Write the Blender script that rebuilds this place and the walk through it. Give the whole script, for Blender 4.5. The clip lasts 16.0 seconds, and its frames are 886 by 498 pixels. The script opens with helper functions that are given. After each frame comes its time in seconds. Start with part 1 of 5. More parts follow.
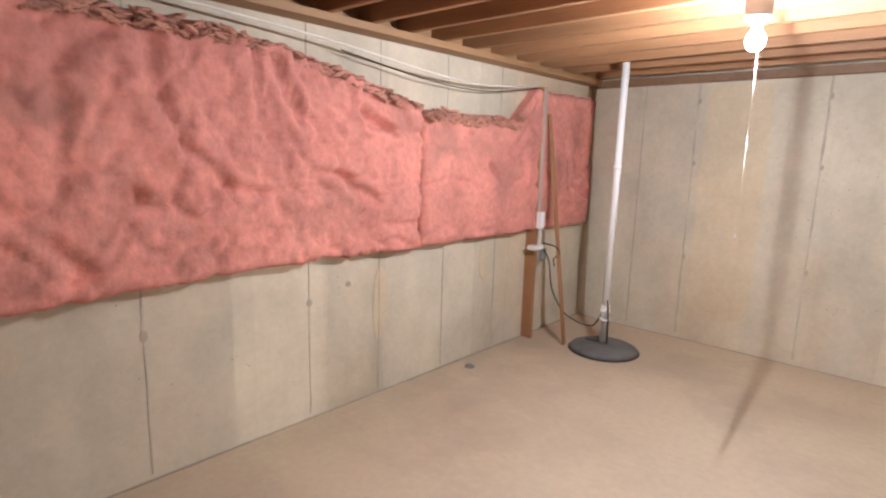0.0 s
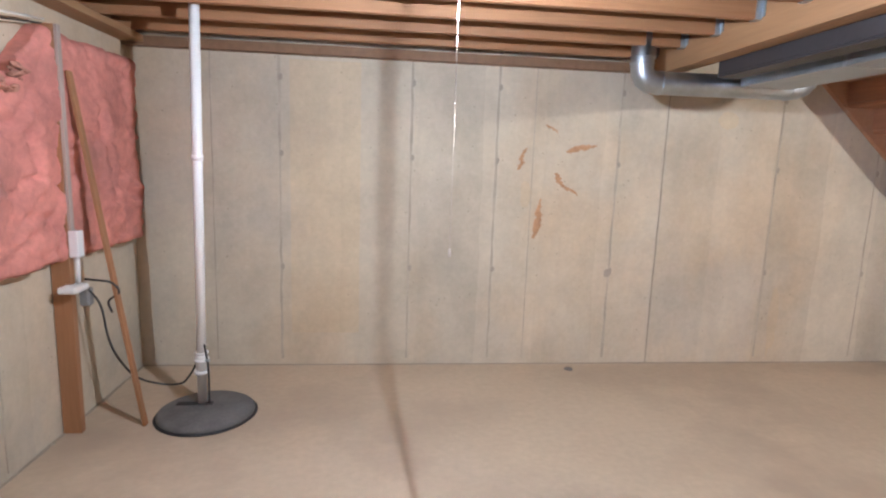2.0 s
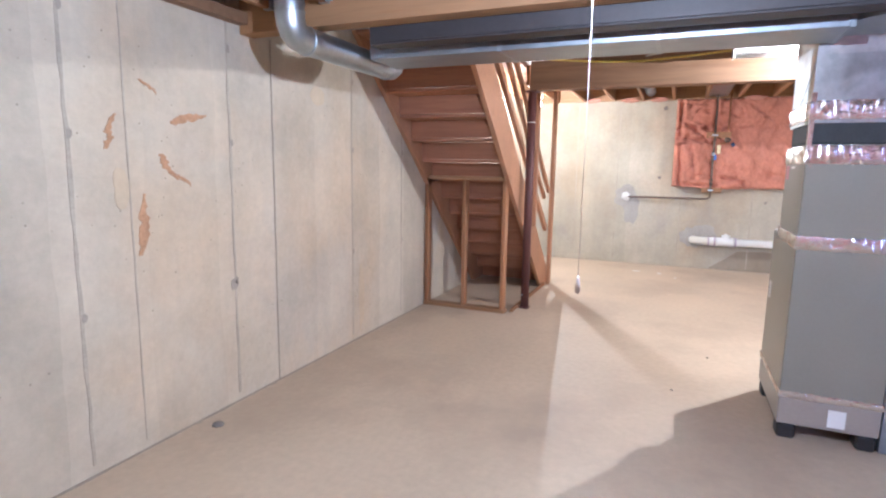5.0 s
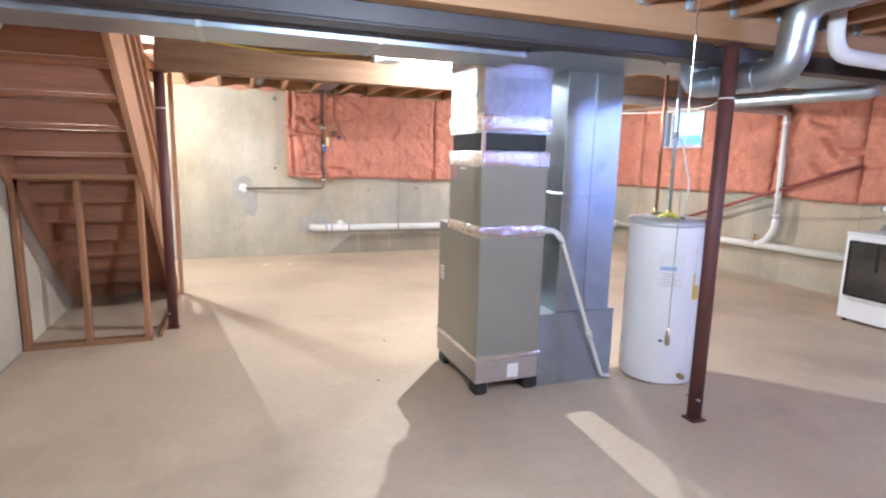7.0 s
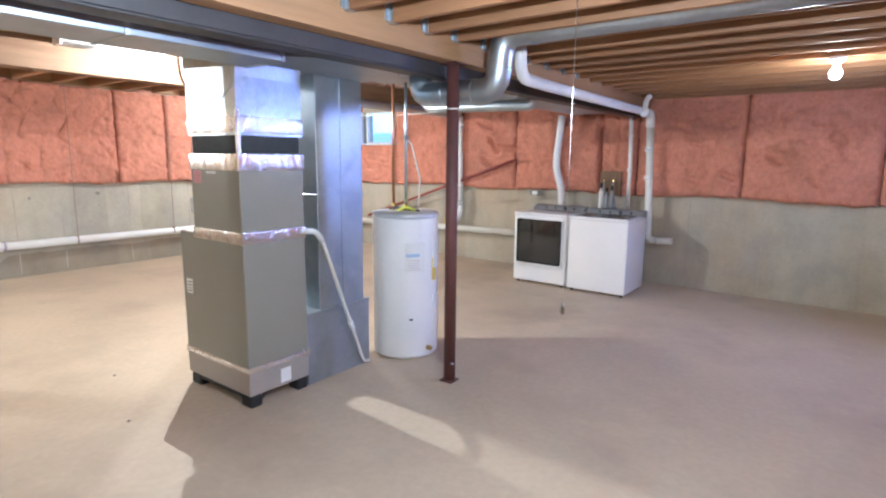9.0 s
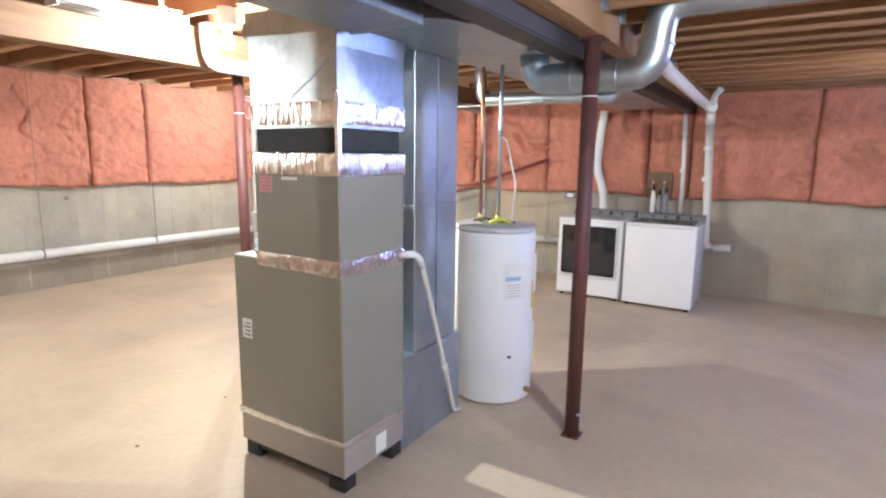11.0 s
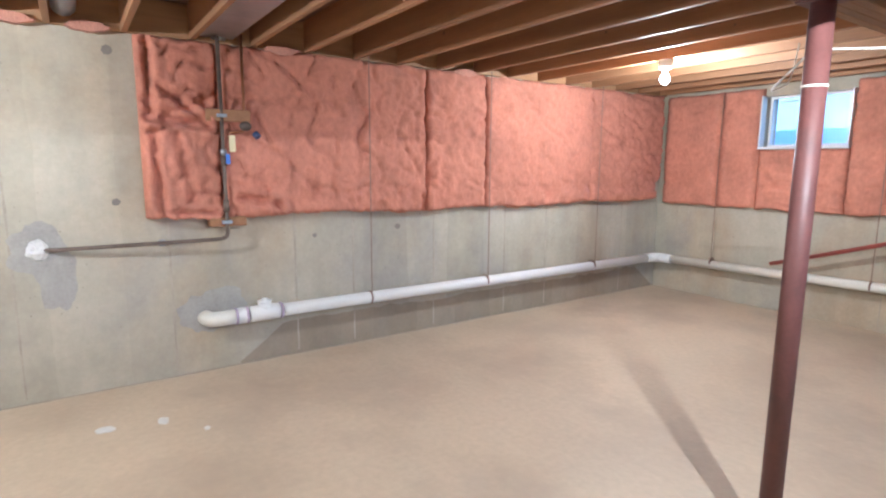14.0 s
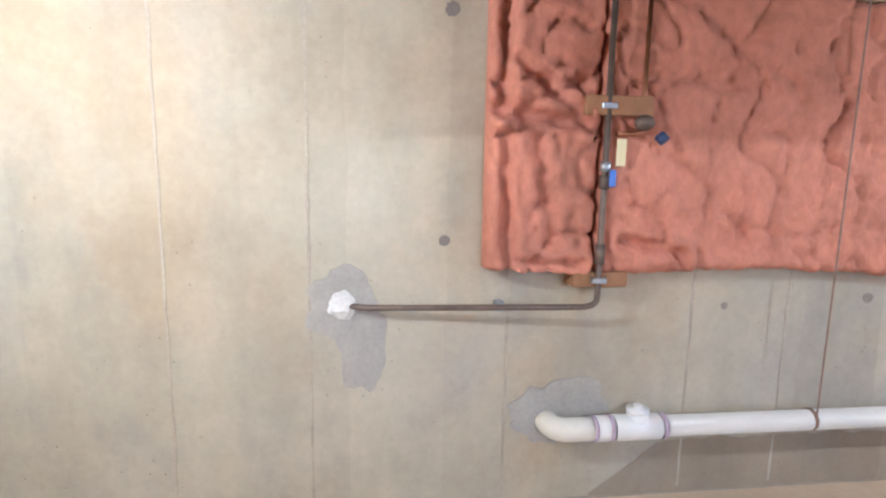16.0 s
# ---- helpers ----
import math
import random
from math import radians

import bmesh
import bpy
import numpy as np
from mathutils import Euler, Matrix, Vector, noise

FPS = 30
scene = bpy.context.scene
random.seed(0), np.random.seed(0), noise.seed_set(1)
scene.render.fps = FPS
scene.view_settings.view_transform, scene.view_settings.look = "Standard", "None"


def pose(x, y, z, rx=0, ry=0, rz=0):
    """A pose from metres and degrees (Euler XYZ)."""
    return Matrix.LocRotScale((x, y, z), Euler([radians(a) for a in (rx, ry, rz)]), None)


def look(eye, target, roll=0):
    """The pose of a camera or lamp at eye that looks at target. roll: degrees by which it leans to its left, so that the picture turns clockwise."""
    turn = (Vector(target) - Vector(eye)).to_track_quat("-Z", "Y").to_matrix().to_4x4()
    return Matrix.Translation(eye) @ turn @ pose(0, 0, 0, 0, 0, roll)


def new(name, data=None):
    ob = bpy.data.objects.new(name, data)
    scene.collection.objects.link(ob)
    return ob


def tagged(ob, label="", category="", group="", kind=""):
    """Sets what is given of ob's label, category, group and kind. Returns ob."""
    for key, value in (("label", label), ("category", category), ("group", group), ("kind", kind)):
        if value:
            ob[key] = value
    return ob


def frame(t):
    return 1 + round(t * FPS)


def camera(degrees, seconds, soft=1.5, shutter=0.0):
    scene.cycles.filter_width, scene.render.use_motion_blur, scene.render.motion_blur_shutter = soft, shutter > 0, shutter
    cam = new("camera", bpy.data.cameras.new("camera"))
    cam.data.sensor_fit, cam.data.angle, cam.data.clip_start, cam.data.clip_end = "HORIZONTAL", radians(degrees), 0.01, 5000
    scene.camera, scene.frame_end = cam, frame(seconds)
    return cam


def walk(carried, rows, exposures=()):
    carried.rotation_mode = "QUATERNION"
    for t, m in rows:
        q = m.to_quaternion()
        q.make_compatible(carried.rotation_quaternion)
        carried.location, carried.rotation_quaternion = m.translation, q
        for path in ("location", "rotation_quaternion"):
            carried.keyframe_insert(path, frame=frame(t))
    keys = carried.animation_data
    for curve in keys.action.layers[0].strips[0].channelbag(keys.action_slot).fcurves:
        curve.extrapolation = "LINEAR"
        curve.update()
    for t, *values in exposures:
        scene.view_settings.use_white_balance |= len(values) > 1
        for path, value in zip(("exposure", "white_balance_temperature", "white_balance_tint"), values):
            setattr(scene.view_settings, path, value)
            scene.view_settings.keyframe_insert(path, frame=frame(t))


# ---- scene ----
cam = camera(78.0, 16.0, soft=2.2)
PATH = [
    (0, (0.463, 0.686, 1.587), (-0.858, 2.148, 1.241), 1.7),
    (0.5, (0.275, 0.852, 1.564), (-0.674, 2.583, 1.246), 1.4),
    (1, (0.044, 1.089, 1.548), (-0.486, 2.99, 1.225), 1.7),
    (1.5, (-0.207, 1.368, 1.57), (-0.319, 3.338, 1.242), 1.9),
    (2, (-0.423, 1.647, 1.541), (-0.208, 3.61, 1.225), 2.0),
    (2.5, (-0.643, 1.934, 1.51), (-0.195, 3.858, 1.199), 1.7),
    (3, (-0.816, 2.221, 1.53), (-0.149, 4.078, 1.201), 1.5),
    (3.5, (-0.992, 2.469, 1.446), (-0.078, 4.222, 1.141), 1.6),
    (4, (-1.108, 2.722, 1.384), (0.127, 4.267, 1.091), 1.3),
    (4.5, (-1.099, 2.991, 1.475), (0.467, 4.192, 1.155), 1.3),
    (5, (-1.156, 3.261, 1.445), (0.665, 4.033, 1.146), 0.9),
    (5.2, (-1.158, 3.334, 1.492), (0.722, 3.939, 1.174), 1.2),
    (7.5, (-0.825, 4.247, 1.531), (0.886, 3.259, 1.217), 0.6),
    (8.5, (-0.783, 4.493, 1.556), (0.559, 3.045, 1.234), 0.3),
    (8.7, (-0.769, 4.521, 1.57), (0.5, 3.01, 1.242), 0.5),
    (10.8, (0.406, 4.429, 1.583), (1.437, 2.747, 1.249), 0.7),
    (11, (0.56, 4.406, 1.578), (1.606, 2.735, 1.242), 0.7),
    (11.5, (1.01, 4.302, 1.582), (2.109, 2.665, 1.25), 0.8),
    (12, (1.497, 4.21, 1.569), (2.669, 2.623, 1.24), 0.7),
    (12.5, (1.959, 4.111, 1.556), (3.228, 2.6, 1.233), 0.7),
    (13, (2.403, 3.986, 1.555), (3.794, 2.585, 1.236), 0.1),
    (13.5, (2.872, 3.904, 1.578), (4.382, 2.629, 1.27), 0.5),
    (14, (3.349, 3.77, 1.607), (4.985, 2.662, 1.297), 0.3),
    (14.5, (3.832, 3.722, 1.621), (5.576, 2.795, 1.307), 0.2),
    (15, (4.292, 3.643, 1.622), (6.139, 2.942, 1.307), 0.2),
    (15.5, (4.77, 3.647, 1.674), (6.69, 3.18, 1.362), 0.2),
    (16, (5.28, 3.839, 1.68), (7.24, 3.59, 1.371), 1.0),
]
EXPOSURES = [(0.0, 0.82, 6450, 20), (1.0, 0.62, 5950, 19), (2.0, 0.76, 5850, 17), (2.5, 0.92, 5850, 17), (3.0, 1.08, 5900, 18), (4.5, 1.00, 5400, 19), (5.2, 1.00, 5250, 18), (7.5, 1.08, 5400, 12), (8.7, 0.96, 5400, 11), (11.0, 1.02, 5600, 10), (12.5, 0.90, 5450, 10), (13.5, 0.72, 5150, 11), (14.0, 0.68, 5150, 12), (15.0, 0.66, 5100, 14), (16.0, 0.74, 5200, 14)]
walk(cam, [(t, look(eye, target, roll)) for t, eye, target, roll in PATH], EXPOSURES)

# ---- levels and lines of the plan ----
WEST, EAST, SOUTH, NORTH = -2.15, 7.75, -2.63, 5.65
HW, HE = 2.29, 2.46          # undersides of the joists, west and east of the first beam
DECK_W, DECK_E = 2.53, 2.70  # underside of the floor boards above
BEAM1, BEAM2 = (1.42, 1.54), (4.22, 4.38)

# ---- world ----
world = bpy.data.worlds.new("world")
scene.world = world
world.use_nodes = True
_n = world.node_tree.nodes
_sky = _n.new("ShaderNodeTexSky")
_sky.sky_type, _sky.sun_disc = "NISHITA", False
_sky.sun_elevation, _sky.sun_rotation = radians(35), radians(200)
_n["Background"].inputs["Strength"].default_value = 0.15
world.node_tree.links.new(_sky.outputs[0], _n["Background"].inputs["Color"])

BULB_POWER = 135.0  # watts of each bare bulb
SKY_GLOW = 0.95

# ---- helpers ----
ORIGIN = {}


def thing(name, at, label, category, group="", kind=""):
    ob = new(name)
    ob.location = at
    ob.empty_display_size = 0.1
    ORIGIN[ob] = Vector(at)
    return tagged(ob, label, category, group, kind)


def part(name, bm, material, parent, label=""):
    """Links a bmesh, given in world coordinates, as one mesh under a thing or a part."""
    me = bpy.data.meshes.new(name)
    o = ORIGIN[parent]
    bm.transform(Matrix.Translation(-o))
    bm.to_mesh(me)
    bm.free()
    ob = new(name, me)
    me.materials.append(material)
    ob.parent = parent
    ORIGIN[ob] = o
    return tagged(ob, label)


def solo(name, bm, material, label, category, group="", kind="", at=(0, 0, 0)):
    """A thing that is one mesh."""
    me = bpy.data.meshes.new(name)
    bm.transform(Matrix.Translation(-Vector(at)))
    bm.to_mesh(me)
    bm.free()
    ob = new(name, me)
    ob.location = at
    me.materials.append(material)
    ORIGIN[ob] = Vector(at)
    return tagged(ob, label, category, group, kind)


def box(lo, hi, bevel=0.0, bm=None, m=None, segments=1):
    own = bmesh.new()
    bmesh.ops.create_cube(own, size=1)
    lo, hi = Vector(lo), Vector(hi)
    for v in own.verts:
        v.co = Vector([(lo[i] + hi[i]) / 2 + v.co[i] * (hi[i] - lo[i]) for i in range(3)])
    if bevel:
        bmesh.ops.bevel(own, geom=own.edges[:], offset=bevel, segments=segments, affect="EDGES", profile=0.6)
        if segments > 1:
            for f in own.faces:
                f.smooth = True
    if m is not None:
        own.transform(m)
    return join(bm, own)


def join(bm, own):
    if bm is None:
        return own
    me = bpy.data.meshes.new("joined")
    own.to_mesh(me)
    own.free()
    bm.from_mesh(me)
    bpy.data.meshes.remove(me)
    return bm


def cyl(a, b, r, r2=None, n=20, bm=None, smooth=True, caps=True):
    a, b = Vector(a), Vector(b)
    own = bmesh.new()
    bmesh.ops.create_cone(own, cap_ends=caps, segments=n, radius1=r, radius2=r if r2 is None else r2, depth=(b - a).length)
    own.transform(Matrix.Translation((a + b) / 2) @ (b - a).to_track_quat("Z", "Y").to_matrix().to_4x4())
    if smooth:
        for f in own.faces:
            f.smooth = len(f.verts) == 4
    return join(bm, own)


def ball(at, r, n=12, bm=None, scale=(1, 1, 1)):
    own = bmesh.new()
    bmesh.ops.create_uvsphere(own, u_segments=n, v_segments=max(6, n // 2), radius=r)
    own.transform(Matrix.Translation(at) @ Matrix.Diagonal((*scale, 1)))
    for f in own.faces:
        f.smooth = True
    return join(bm, own)


def lathe(at, profile, n=28, bm=None):
    """Turns (radius, height) pairs round the upright through at."""
    own = bmesh.new()
    rings = []
    for r, h in profile:
        rings.append([own.verts.new((at[0] + r * math.cos(2 * math.pi * k / n), at[1] + r * math.sin(2 * math.pi * k / n), at[2] + h)) for k in range(n)])
    for p, q in zip(rings, rings[1:]):
        for k in range(n):
            own.faces.new((p[k], p[(k + 1) % n], q[(k + 1) % n], q[k])).smooth = True
    own.faces.new(rings[0][::-1])
    own.faces.new(rings[-1])
    return join(bm, own)


def rounded(points, radius, steps=5):
    """A polyline with its corners rounded off."""
    pts = [Vector(p) for p in points]
    out = [pts[0]]
    for a, b, c in zip(pts, pts[1:], pts[2:]):
        r = min(radius, (a - b).length * 0.49, (c - b).length * 0.49)
        p, q = b + (a - b).normalized() * r, b + (c - b).normalized() * r
        out += [p.lerp(b, s).lerp(b.lerp(q, s), s) for s in [k / steps for k in range(steps + 1)]]
    return out + [pts[-1]]


def pipe(points, r, n=14, radius=0.0, steps=5, bm=None, ribs=0.0, pitch=0.02):
    """A tube along a line, with rounded bends; ribs: the depth of a flexible hose's rings."""
    pts = rounded(points, radius, steps) if radius else [Vector(p) for p in points]
    if ribs:
        fine, d = [pts[0]], 0.0
        for a, b in zip(pts, pts[1:]):
            k = max(1, round((b - a).length / (pitch / 4)))
            fine += [a.lerp(b, s / k) for s in range(1, k + 1)]
        pts = fine
    own = bmesh.new()
    rings, side = [], None
    for i, p in enumerate(pts):
        way = (pts[min(i + 1, len(pts) - 1)] - pts[max(i - 1, 0)]).normalized()
        if side is None:
            side = way.orthogonal().normalized()
        side = (side - way * side.dot(way)).normalized()
        up = way.cross(side)
        rr = r - ribs * (0.0, 0.5, 1.0, 0.5)[i % 4]
        rings.append([own.verts.new(p + rr * (math.cos(2 * math.pi * k / n) * side + math.sin(2 * math.pi * k / n) * up)) for k in range(n)])
    for p, q in zip(rings, rings[1:]):
        for k in range(n):
            own.faces.new((p[k], p[(k + 1) % n], q[(k + 1) % n], q[k])).smooth = True
    own.faces.new(rings[0][::-1])
    own.faces.new(rings[-1])
    bmesh.ops.recalc_face_normals(own, faces=own.faces[:])
    return join(bm, own)


def prism(outline, axis, lo, hi, bm=None):
    """A flat outline of (u, v) pairs drawn out along an axis (0: u, v are y, z; 1: x, z; 2: x, y)."""
    own = bmesh.new()

    def at(u, v, w):
        return ((w, u, v), (u, w, v), (u, v, w))[axis]

    a = [own.verts.new(at(u, v, lo)) for u, v in outline]
    b = [own.verts.new(at(u, v, hi)) for u, v in outline]
    own.faces.new(a)
    own.faces.new(b)
    for k in range(len(a)):
        own.faces.new((a[k], a[(k + 1) % len(a)], b[(k + 1) % len(a)], b[k]))
    bmesh.ops.recalc_face_normals(own, faces=own.faces[:])
    return join(bm, own)


# ---- materials ----
def material(name, colour, rough=0.6, metal=0.0, vary=0.12, scale=6.0, grain=60.0, bump=0.15, stain=None, stain_scale=1.5, stain_at=0.6, stretch=(1, 1, 1), spread=0.0, coat=0.0, depth=0.01, rough_vary=0.1):
    """A surface with variation at two scales, optional stains of a second colour, and fine relief."""
    m = bpy.data.materials.new(name)
    m.use_nodes = True
    t = m.node_tree
    n, l = t.nodes, t.links
    p = n["Principled BSDF"]
    p.inputs["Metallic"].default_value = metal
    p.inputs["Coat Weight"].default_value = coat
    co = n.new("ShaderNodeTexCoord")
    mp = n.new("ShaderNodeMapping")
    mp.inputs["Scale"].default_value = stretch
    l.new(co.outputs["Object"], mp.inputs["Vector"])
    where = mp.outputs[0]
    if spread:
        info = n.new("ShaderNodeObjectInfo")
        add = n.new("ShaderNodeVectorMath")
        add.operation = "MULTIPLY_ADD"
        l.new(info.outputs["Random"], add.inputs[0])
        add.inputs[1].default_value = (37, 53, 71)
        l.new(where, add.inputs[2])
        where = add.outputs[0]
    big = n.new("ShaderNodeTexNoise")
    big.inputs["Scale"].default_value, big.inputs["Detail"].default_value = scale, 5
    fine = n.new("ShaderNodeTexNoise")
    fine.inputs["Scale"].default_value, fine.inputs["Detail"].default_value = grain, 6
    l.new(where, big.inputs["Vector"])
    l.new(where, fine.inputs["Vector"])
    both = n.new("ShaderNodeMath")
    both.operation = "MULTIPLY_ADD"
    l.new(big.outputs[0], both.inputs[0])
    both.inputs[1].default_value = 0.65
    half = n.new("ShaderNodeMath")
    half.operation = "MULTIPLY"
    half.inputs[1].default_value = 0.35
    l.new(fine.outputs[0], half.inputs[0])
    l.new(half.outputs[0], both.inputs[2])
    ramp = n.new("ShaderNodeMapRange")
    ramp.inputs["From Min"].default_value, ramp.inputs["From Max"].default_value = 0.3, 0.7
    ramp.inputs["To Min"].default_value, ramp.inputs["To Max"].default_value = 1 - vary, 1 + vary
    l.new(both.outputs[0], ramp.inputs["Value"])
    base = n.new("ShaderNodeMix")
    base.data_type, base.blend_type = "RGBA", "MULTIPLY"
    base.inputs["Factor"].default_value = 1.0
    base.inputs["A"].default_value = (*colour, 1)
    l.new(ramp.outputs[0], base.inputs["B"])
    out = base.outputs["Result"]
    if spread:
        tone = n.new("ShaderNodeMapRange")
        tone.inputs["To Min"].default_value, tone.inputs["To Max"].default_value = 1 - spread, 1 + spread
        l.new(info.outputs["Random"], tone.inputs["Value"])
        more = n.new("ShaderNodeMix")
        more.data_type, more.blend_type = "RGBA", "MULTIPLY"
        more.inputs["Factor"].default_value = 1.0
        l.new(out, more.inputs["A"])
        l.new(tone.outputs[0], more.inputs["B"])
        out = more.outputs["Result"]
    if stain:
        sp = n.new("ShaderNodeTexNoise")
        sp.inputs["Scale"].default_value, sp.inputs["Detail"].default_value = stain_scale, 7
        sp.inputs["Roughness"].default_value = 0.62
        l.new(where, sp.inputs["Vector"])
        cut = n.new("ShaderNodeMapRange")
        cut.inputs["From Min"].default_value, cut.inputs["From Max"].default_value = stain_at - 0.08, stain_at + 0.1
        l.new(sp.outputs[0], cut.inputs["Value"])
        mix = n.new("ShaderNodeMix")
        mix.data_type = "RGBA"
        l.new(cut.outputs[0], mix.inputs["Factor"])
        l.new(out, mix.inputs["A"])
        mix.inputs["B"].default_value = (*stain, 1)
        out = mix.outputs["Result"]
    l.new(out, p.inputs["Base Color"])
    rr = n.new("ShaderNodeMapRange")
    rr.inputs["To Min"].default_value, rr.inputs["To Max"].default_value = max(0.02, rough - rough_vary), min(1, rough + rough_vary)
    l.new(big.outputs[0], rr.inputs["Value"])
    l.new(rr.outputs[0], p.inputs["Roughness"])
    if bump:
        b = n.new("ShaderNodeBump")
        b.inputs["Strength"].default_value, b.inputs["Distance"].default_value = bump, depth
        l.new(both.outputs[0], b.inputs["Height"])
        l.new(b.outputs[0], p.inputs["Normal"])
    return m


def glow(name, colour, strength):
    m = bpy.data.materials.new(name)
    m.use_nodes = True
    p = m.node_tree.nodes["Principled BSDF"]
    p.inputs["Base Color"].default_value = (1, 1, 1, 1)
    p.inputs["Emission Color"].default_value = (*colour, 1)
    p.inputs["Emission Strength"].default_value = strength
    return m


def clear(name, colour=(1, 1, 1), rough=0.02):
    m = bpy.data.materials.new(name)
    m.use_nodes = True
    p = m.node_tree.nodes["Principled BSDF"]
    p.inputs["Base Color"].default_value = (*colour, 1)
    p.inputs["Roughness"].default_value = rough
    p.inputs["Transmission Weight"].default_value = 1.0
    return m


def concrete(name, base, warm, cool, shift=0.0):
    """Poured concrete: panels of slightly different tone, streaks down the face, warm and grey blotches, pits."""
    m = bpy.data.materials.new(name)
    m.use_nodes = True
    n, l = m.node_tree.nodes, m.node_tree.links
    p = n["Principled BSDF"]
    p.inputs["Roughness"].default_value = 0.85
    co = n.new("ShaderNodeTexCoord").outputs["Object"]
    sep = n.new("ShaderNodeSeparateXYZ")
    l.new(co, sep.inputs[0])

    def maths(op, a, b, c=None):
        k = n.new("ShaderNodeMath")
        k.operation = op
        for i, v in enumerate((a, b, c)):
            if v is None:
                continue
            if isinstance(v, (int, float)):
                k.inputs[i].default_value = v
            else:
                l.new(v, k.inputs[i])
        return k.outputs[0]

    def noisy(vec, scale, detail=5, rough=0.55):
        k = n.new("ShaderNodeTexNoise")
        k.inputs["Scale"].default_value, k.inputs["Detail"].default_value, k.inputs["Roughness"].default_value = scale, detail, rough
        l.new(vec, k.inputs["Vector"])
        return k.outputs[0]

    def mapped(scale, offset=(0, 0, 0)):
        k = n.new("ShaderNodeMapping")
        k.inputs["Scale"].default_value, k.inputs["Location"].default_value = scale, offset
        l.new(co, k.inputs["Vector"])
        return k.outputs[0]

    def ramp(v, a, b, c, d):
        k = n.new("ShaderNodeMapRange")
        for key, val in zip(("From Min", "From Max", "To Min", "To Max"), (a, b, c, d)):
            k.inputs[key].default_value = val
        l.new(v, k.inputs["Value"])
        return k.outputs[0]

    def mix(f, a, b, kind="MIX"):
        k = n.new("ShaderNodeMix")
        k.data_type, k.blend_type = "RGBA", kind
        for key, v in (("Factor", f), ("A", a), ("B", b)):
            if isinstance(v, (int, float)):
                k.inputs[key].default_value = v
            elif isinstance(v, tuple):
                k.inputs[key].default_value = (*v, 1)
            else:
                l.new(v, k.inputs[key])
        return k.outputs["Result"]

    along = maths("ADD", maths("ADD", sep.outputs[0], sep.outputs[1]), shift)
    wobble = maths("MULTIPLY_ADD", noisy(mapped((1, 1, 1)), 1.3), 0.10, along)
    panel = n.new("ShaderNodeTexWhiteNoise")
    panel.noise_dimensions = "1D"
    l.new(maths("FLOOR", maths("DIVIDE", wobble, 0.46), 0), panel.inputs["W"])
    tone = ramp(panel.outputs["Value"], 0, 1, 0.93, 1.06)
    streak = ramp(noisy(mapped((2.0, 2.0, 0.3)), 1.6, 7, 0.6), 0.3, 0.7, 0.93, 1.06)
    cloud = ramp(noisy(mapped((1, 1, 1)), 1.9, 8, 0.65), 0.3, 0.7, 0.84, 1.13)
    fine = ramp(noisy(mapped((1, 1, 1)), 30, 5, 0.6), 0.3, 0.7, 0.95, 1.05)
    col = mix(ramp(noisy(mapped((1, 1, 0.55), (3, 7, 1)), 0.75, 6, 0.6), 0.50, 0.66, 0, 0.75), base, warm)
    col = mix(ramp(noisy(mapped((1.2, 1.2, 0.8), (11, 2, 5)), 1.0, 7, 0.62), 0.54, 0.68, 0, 0.7), col, cool)
    for v in (tone, streak, cloud, fine):
        col = mix(1.0, col, v, "MULTIPLY")
    pits = n.new("ShaderNodeTexVoronoi")
    pits.inputs["Scale"].default_value = 16
    l.new(co, pits.inputs["Vector"])
    spots = ramp(pits.outputs["Distance"], 0.05, 0.09, 0.55, 1.0)
    some = ramp(noisy(mapped((1, 1, 1), (5, 5, 5)), 2.2), 0.50, 0.56, 0, 1)
    col = mix(some, col, mix(1.0, col, spots, "MULTIPLY"))
    l.new(col, p.inputs["Base Color"])
    b = n.new("ShaderNodeBump")
    b.inputs["Strength"].default_value, b.inputs["Distance"].default_value = 0.25, 0.006
    l.new(maths("ADD", noisy(mapped((1, 1, 1)), 4, 4), maths("MULTIPLY", noisy(mapped((1, 1, 1)), 45, 4), 0.4)), b.inputs["Height"])
    l.new(b.outputs[0], p.inputs["Normal"])
    return m


CONCRETE = concrete("poured_concrete", (0.515, 0.458, 0.355), (0.53, 0.415, 0.28), (0.46, 0.418, 0.34))
CONCRETE_E = concrete("poured_concrete_grey", (0.42, 0.383, 0.30), (0.42, 0.33, 0.22), (0.34, 0.32, 0.28), 0.2)
SEAM = material("form_seam", (0.40, 0.352, 0.28), 0.9, 0, 0.25, 5, 60, 0.4)
TIE = material("tie_mark_mortar", (0.33, 0.29, 0.235), 0.85, 0, 0.2, 5, 60, 0.3)
DAMP = material("damp_concrete", (0.22, 0.195, 0.17), 0.8, 0, 0.2, 3, 40, 0.3)
FLOOR = material("slab_concrete", (0.52, 0.415, 0.295), 0.58, 0, 0.15, 0.9, 22, 0.06, (0.415, 0.325, 0.235), 0.8, 0.56, depth=0.004)
PINK = material("fibreglass_salmon", (0.52, 0.212, 0.138), 0.95, 0, 0.30, 3.0, 26, 0.9, (0.33, 0.12, 0.075), 3.0, 0.63, (1, 1, 0.7), depth=0.02)
PINK_W = material("fibreglass_pink", (0.60, 0.235, 0.19), 0.95, 0, 0.32, 2.6, 26, 0.9, (0.38, 0.17, 0.135), 2.2, 0.60, depth=0.02)
PINK_EDGE = material("fibreglass_torn", (0.50, 0.24, 0.17), 0.95, 0, 0.3, 9, 80, 0.8, depth=0.03)
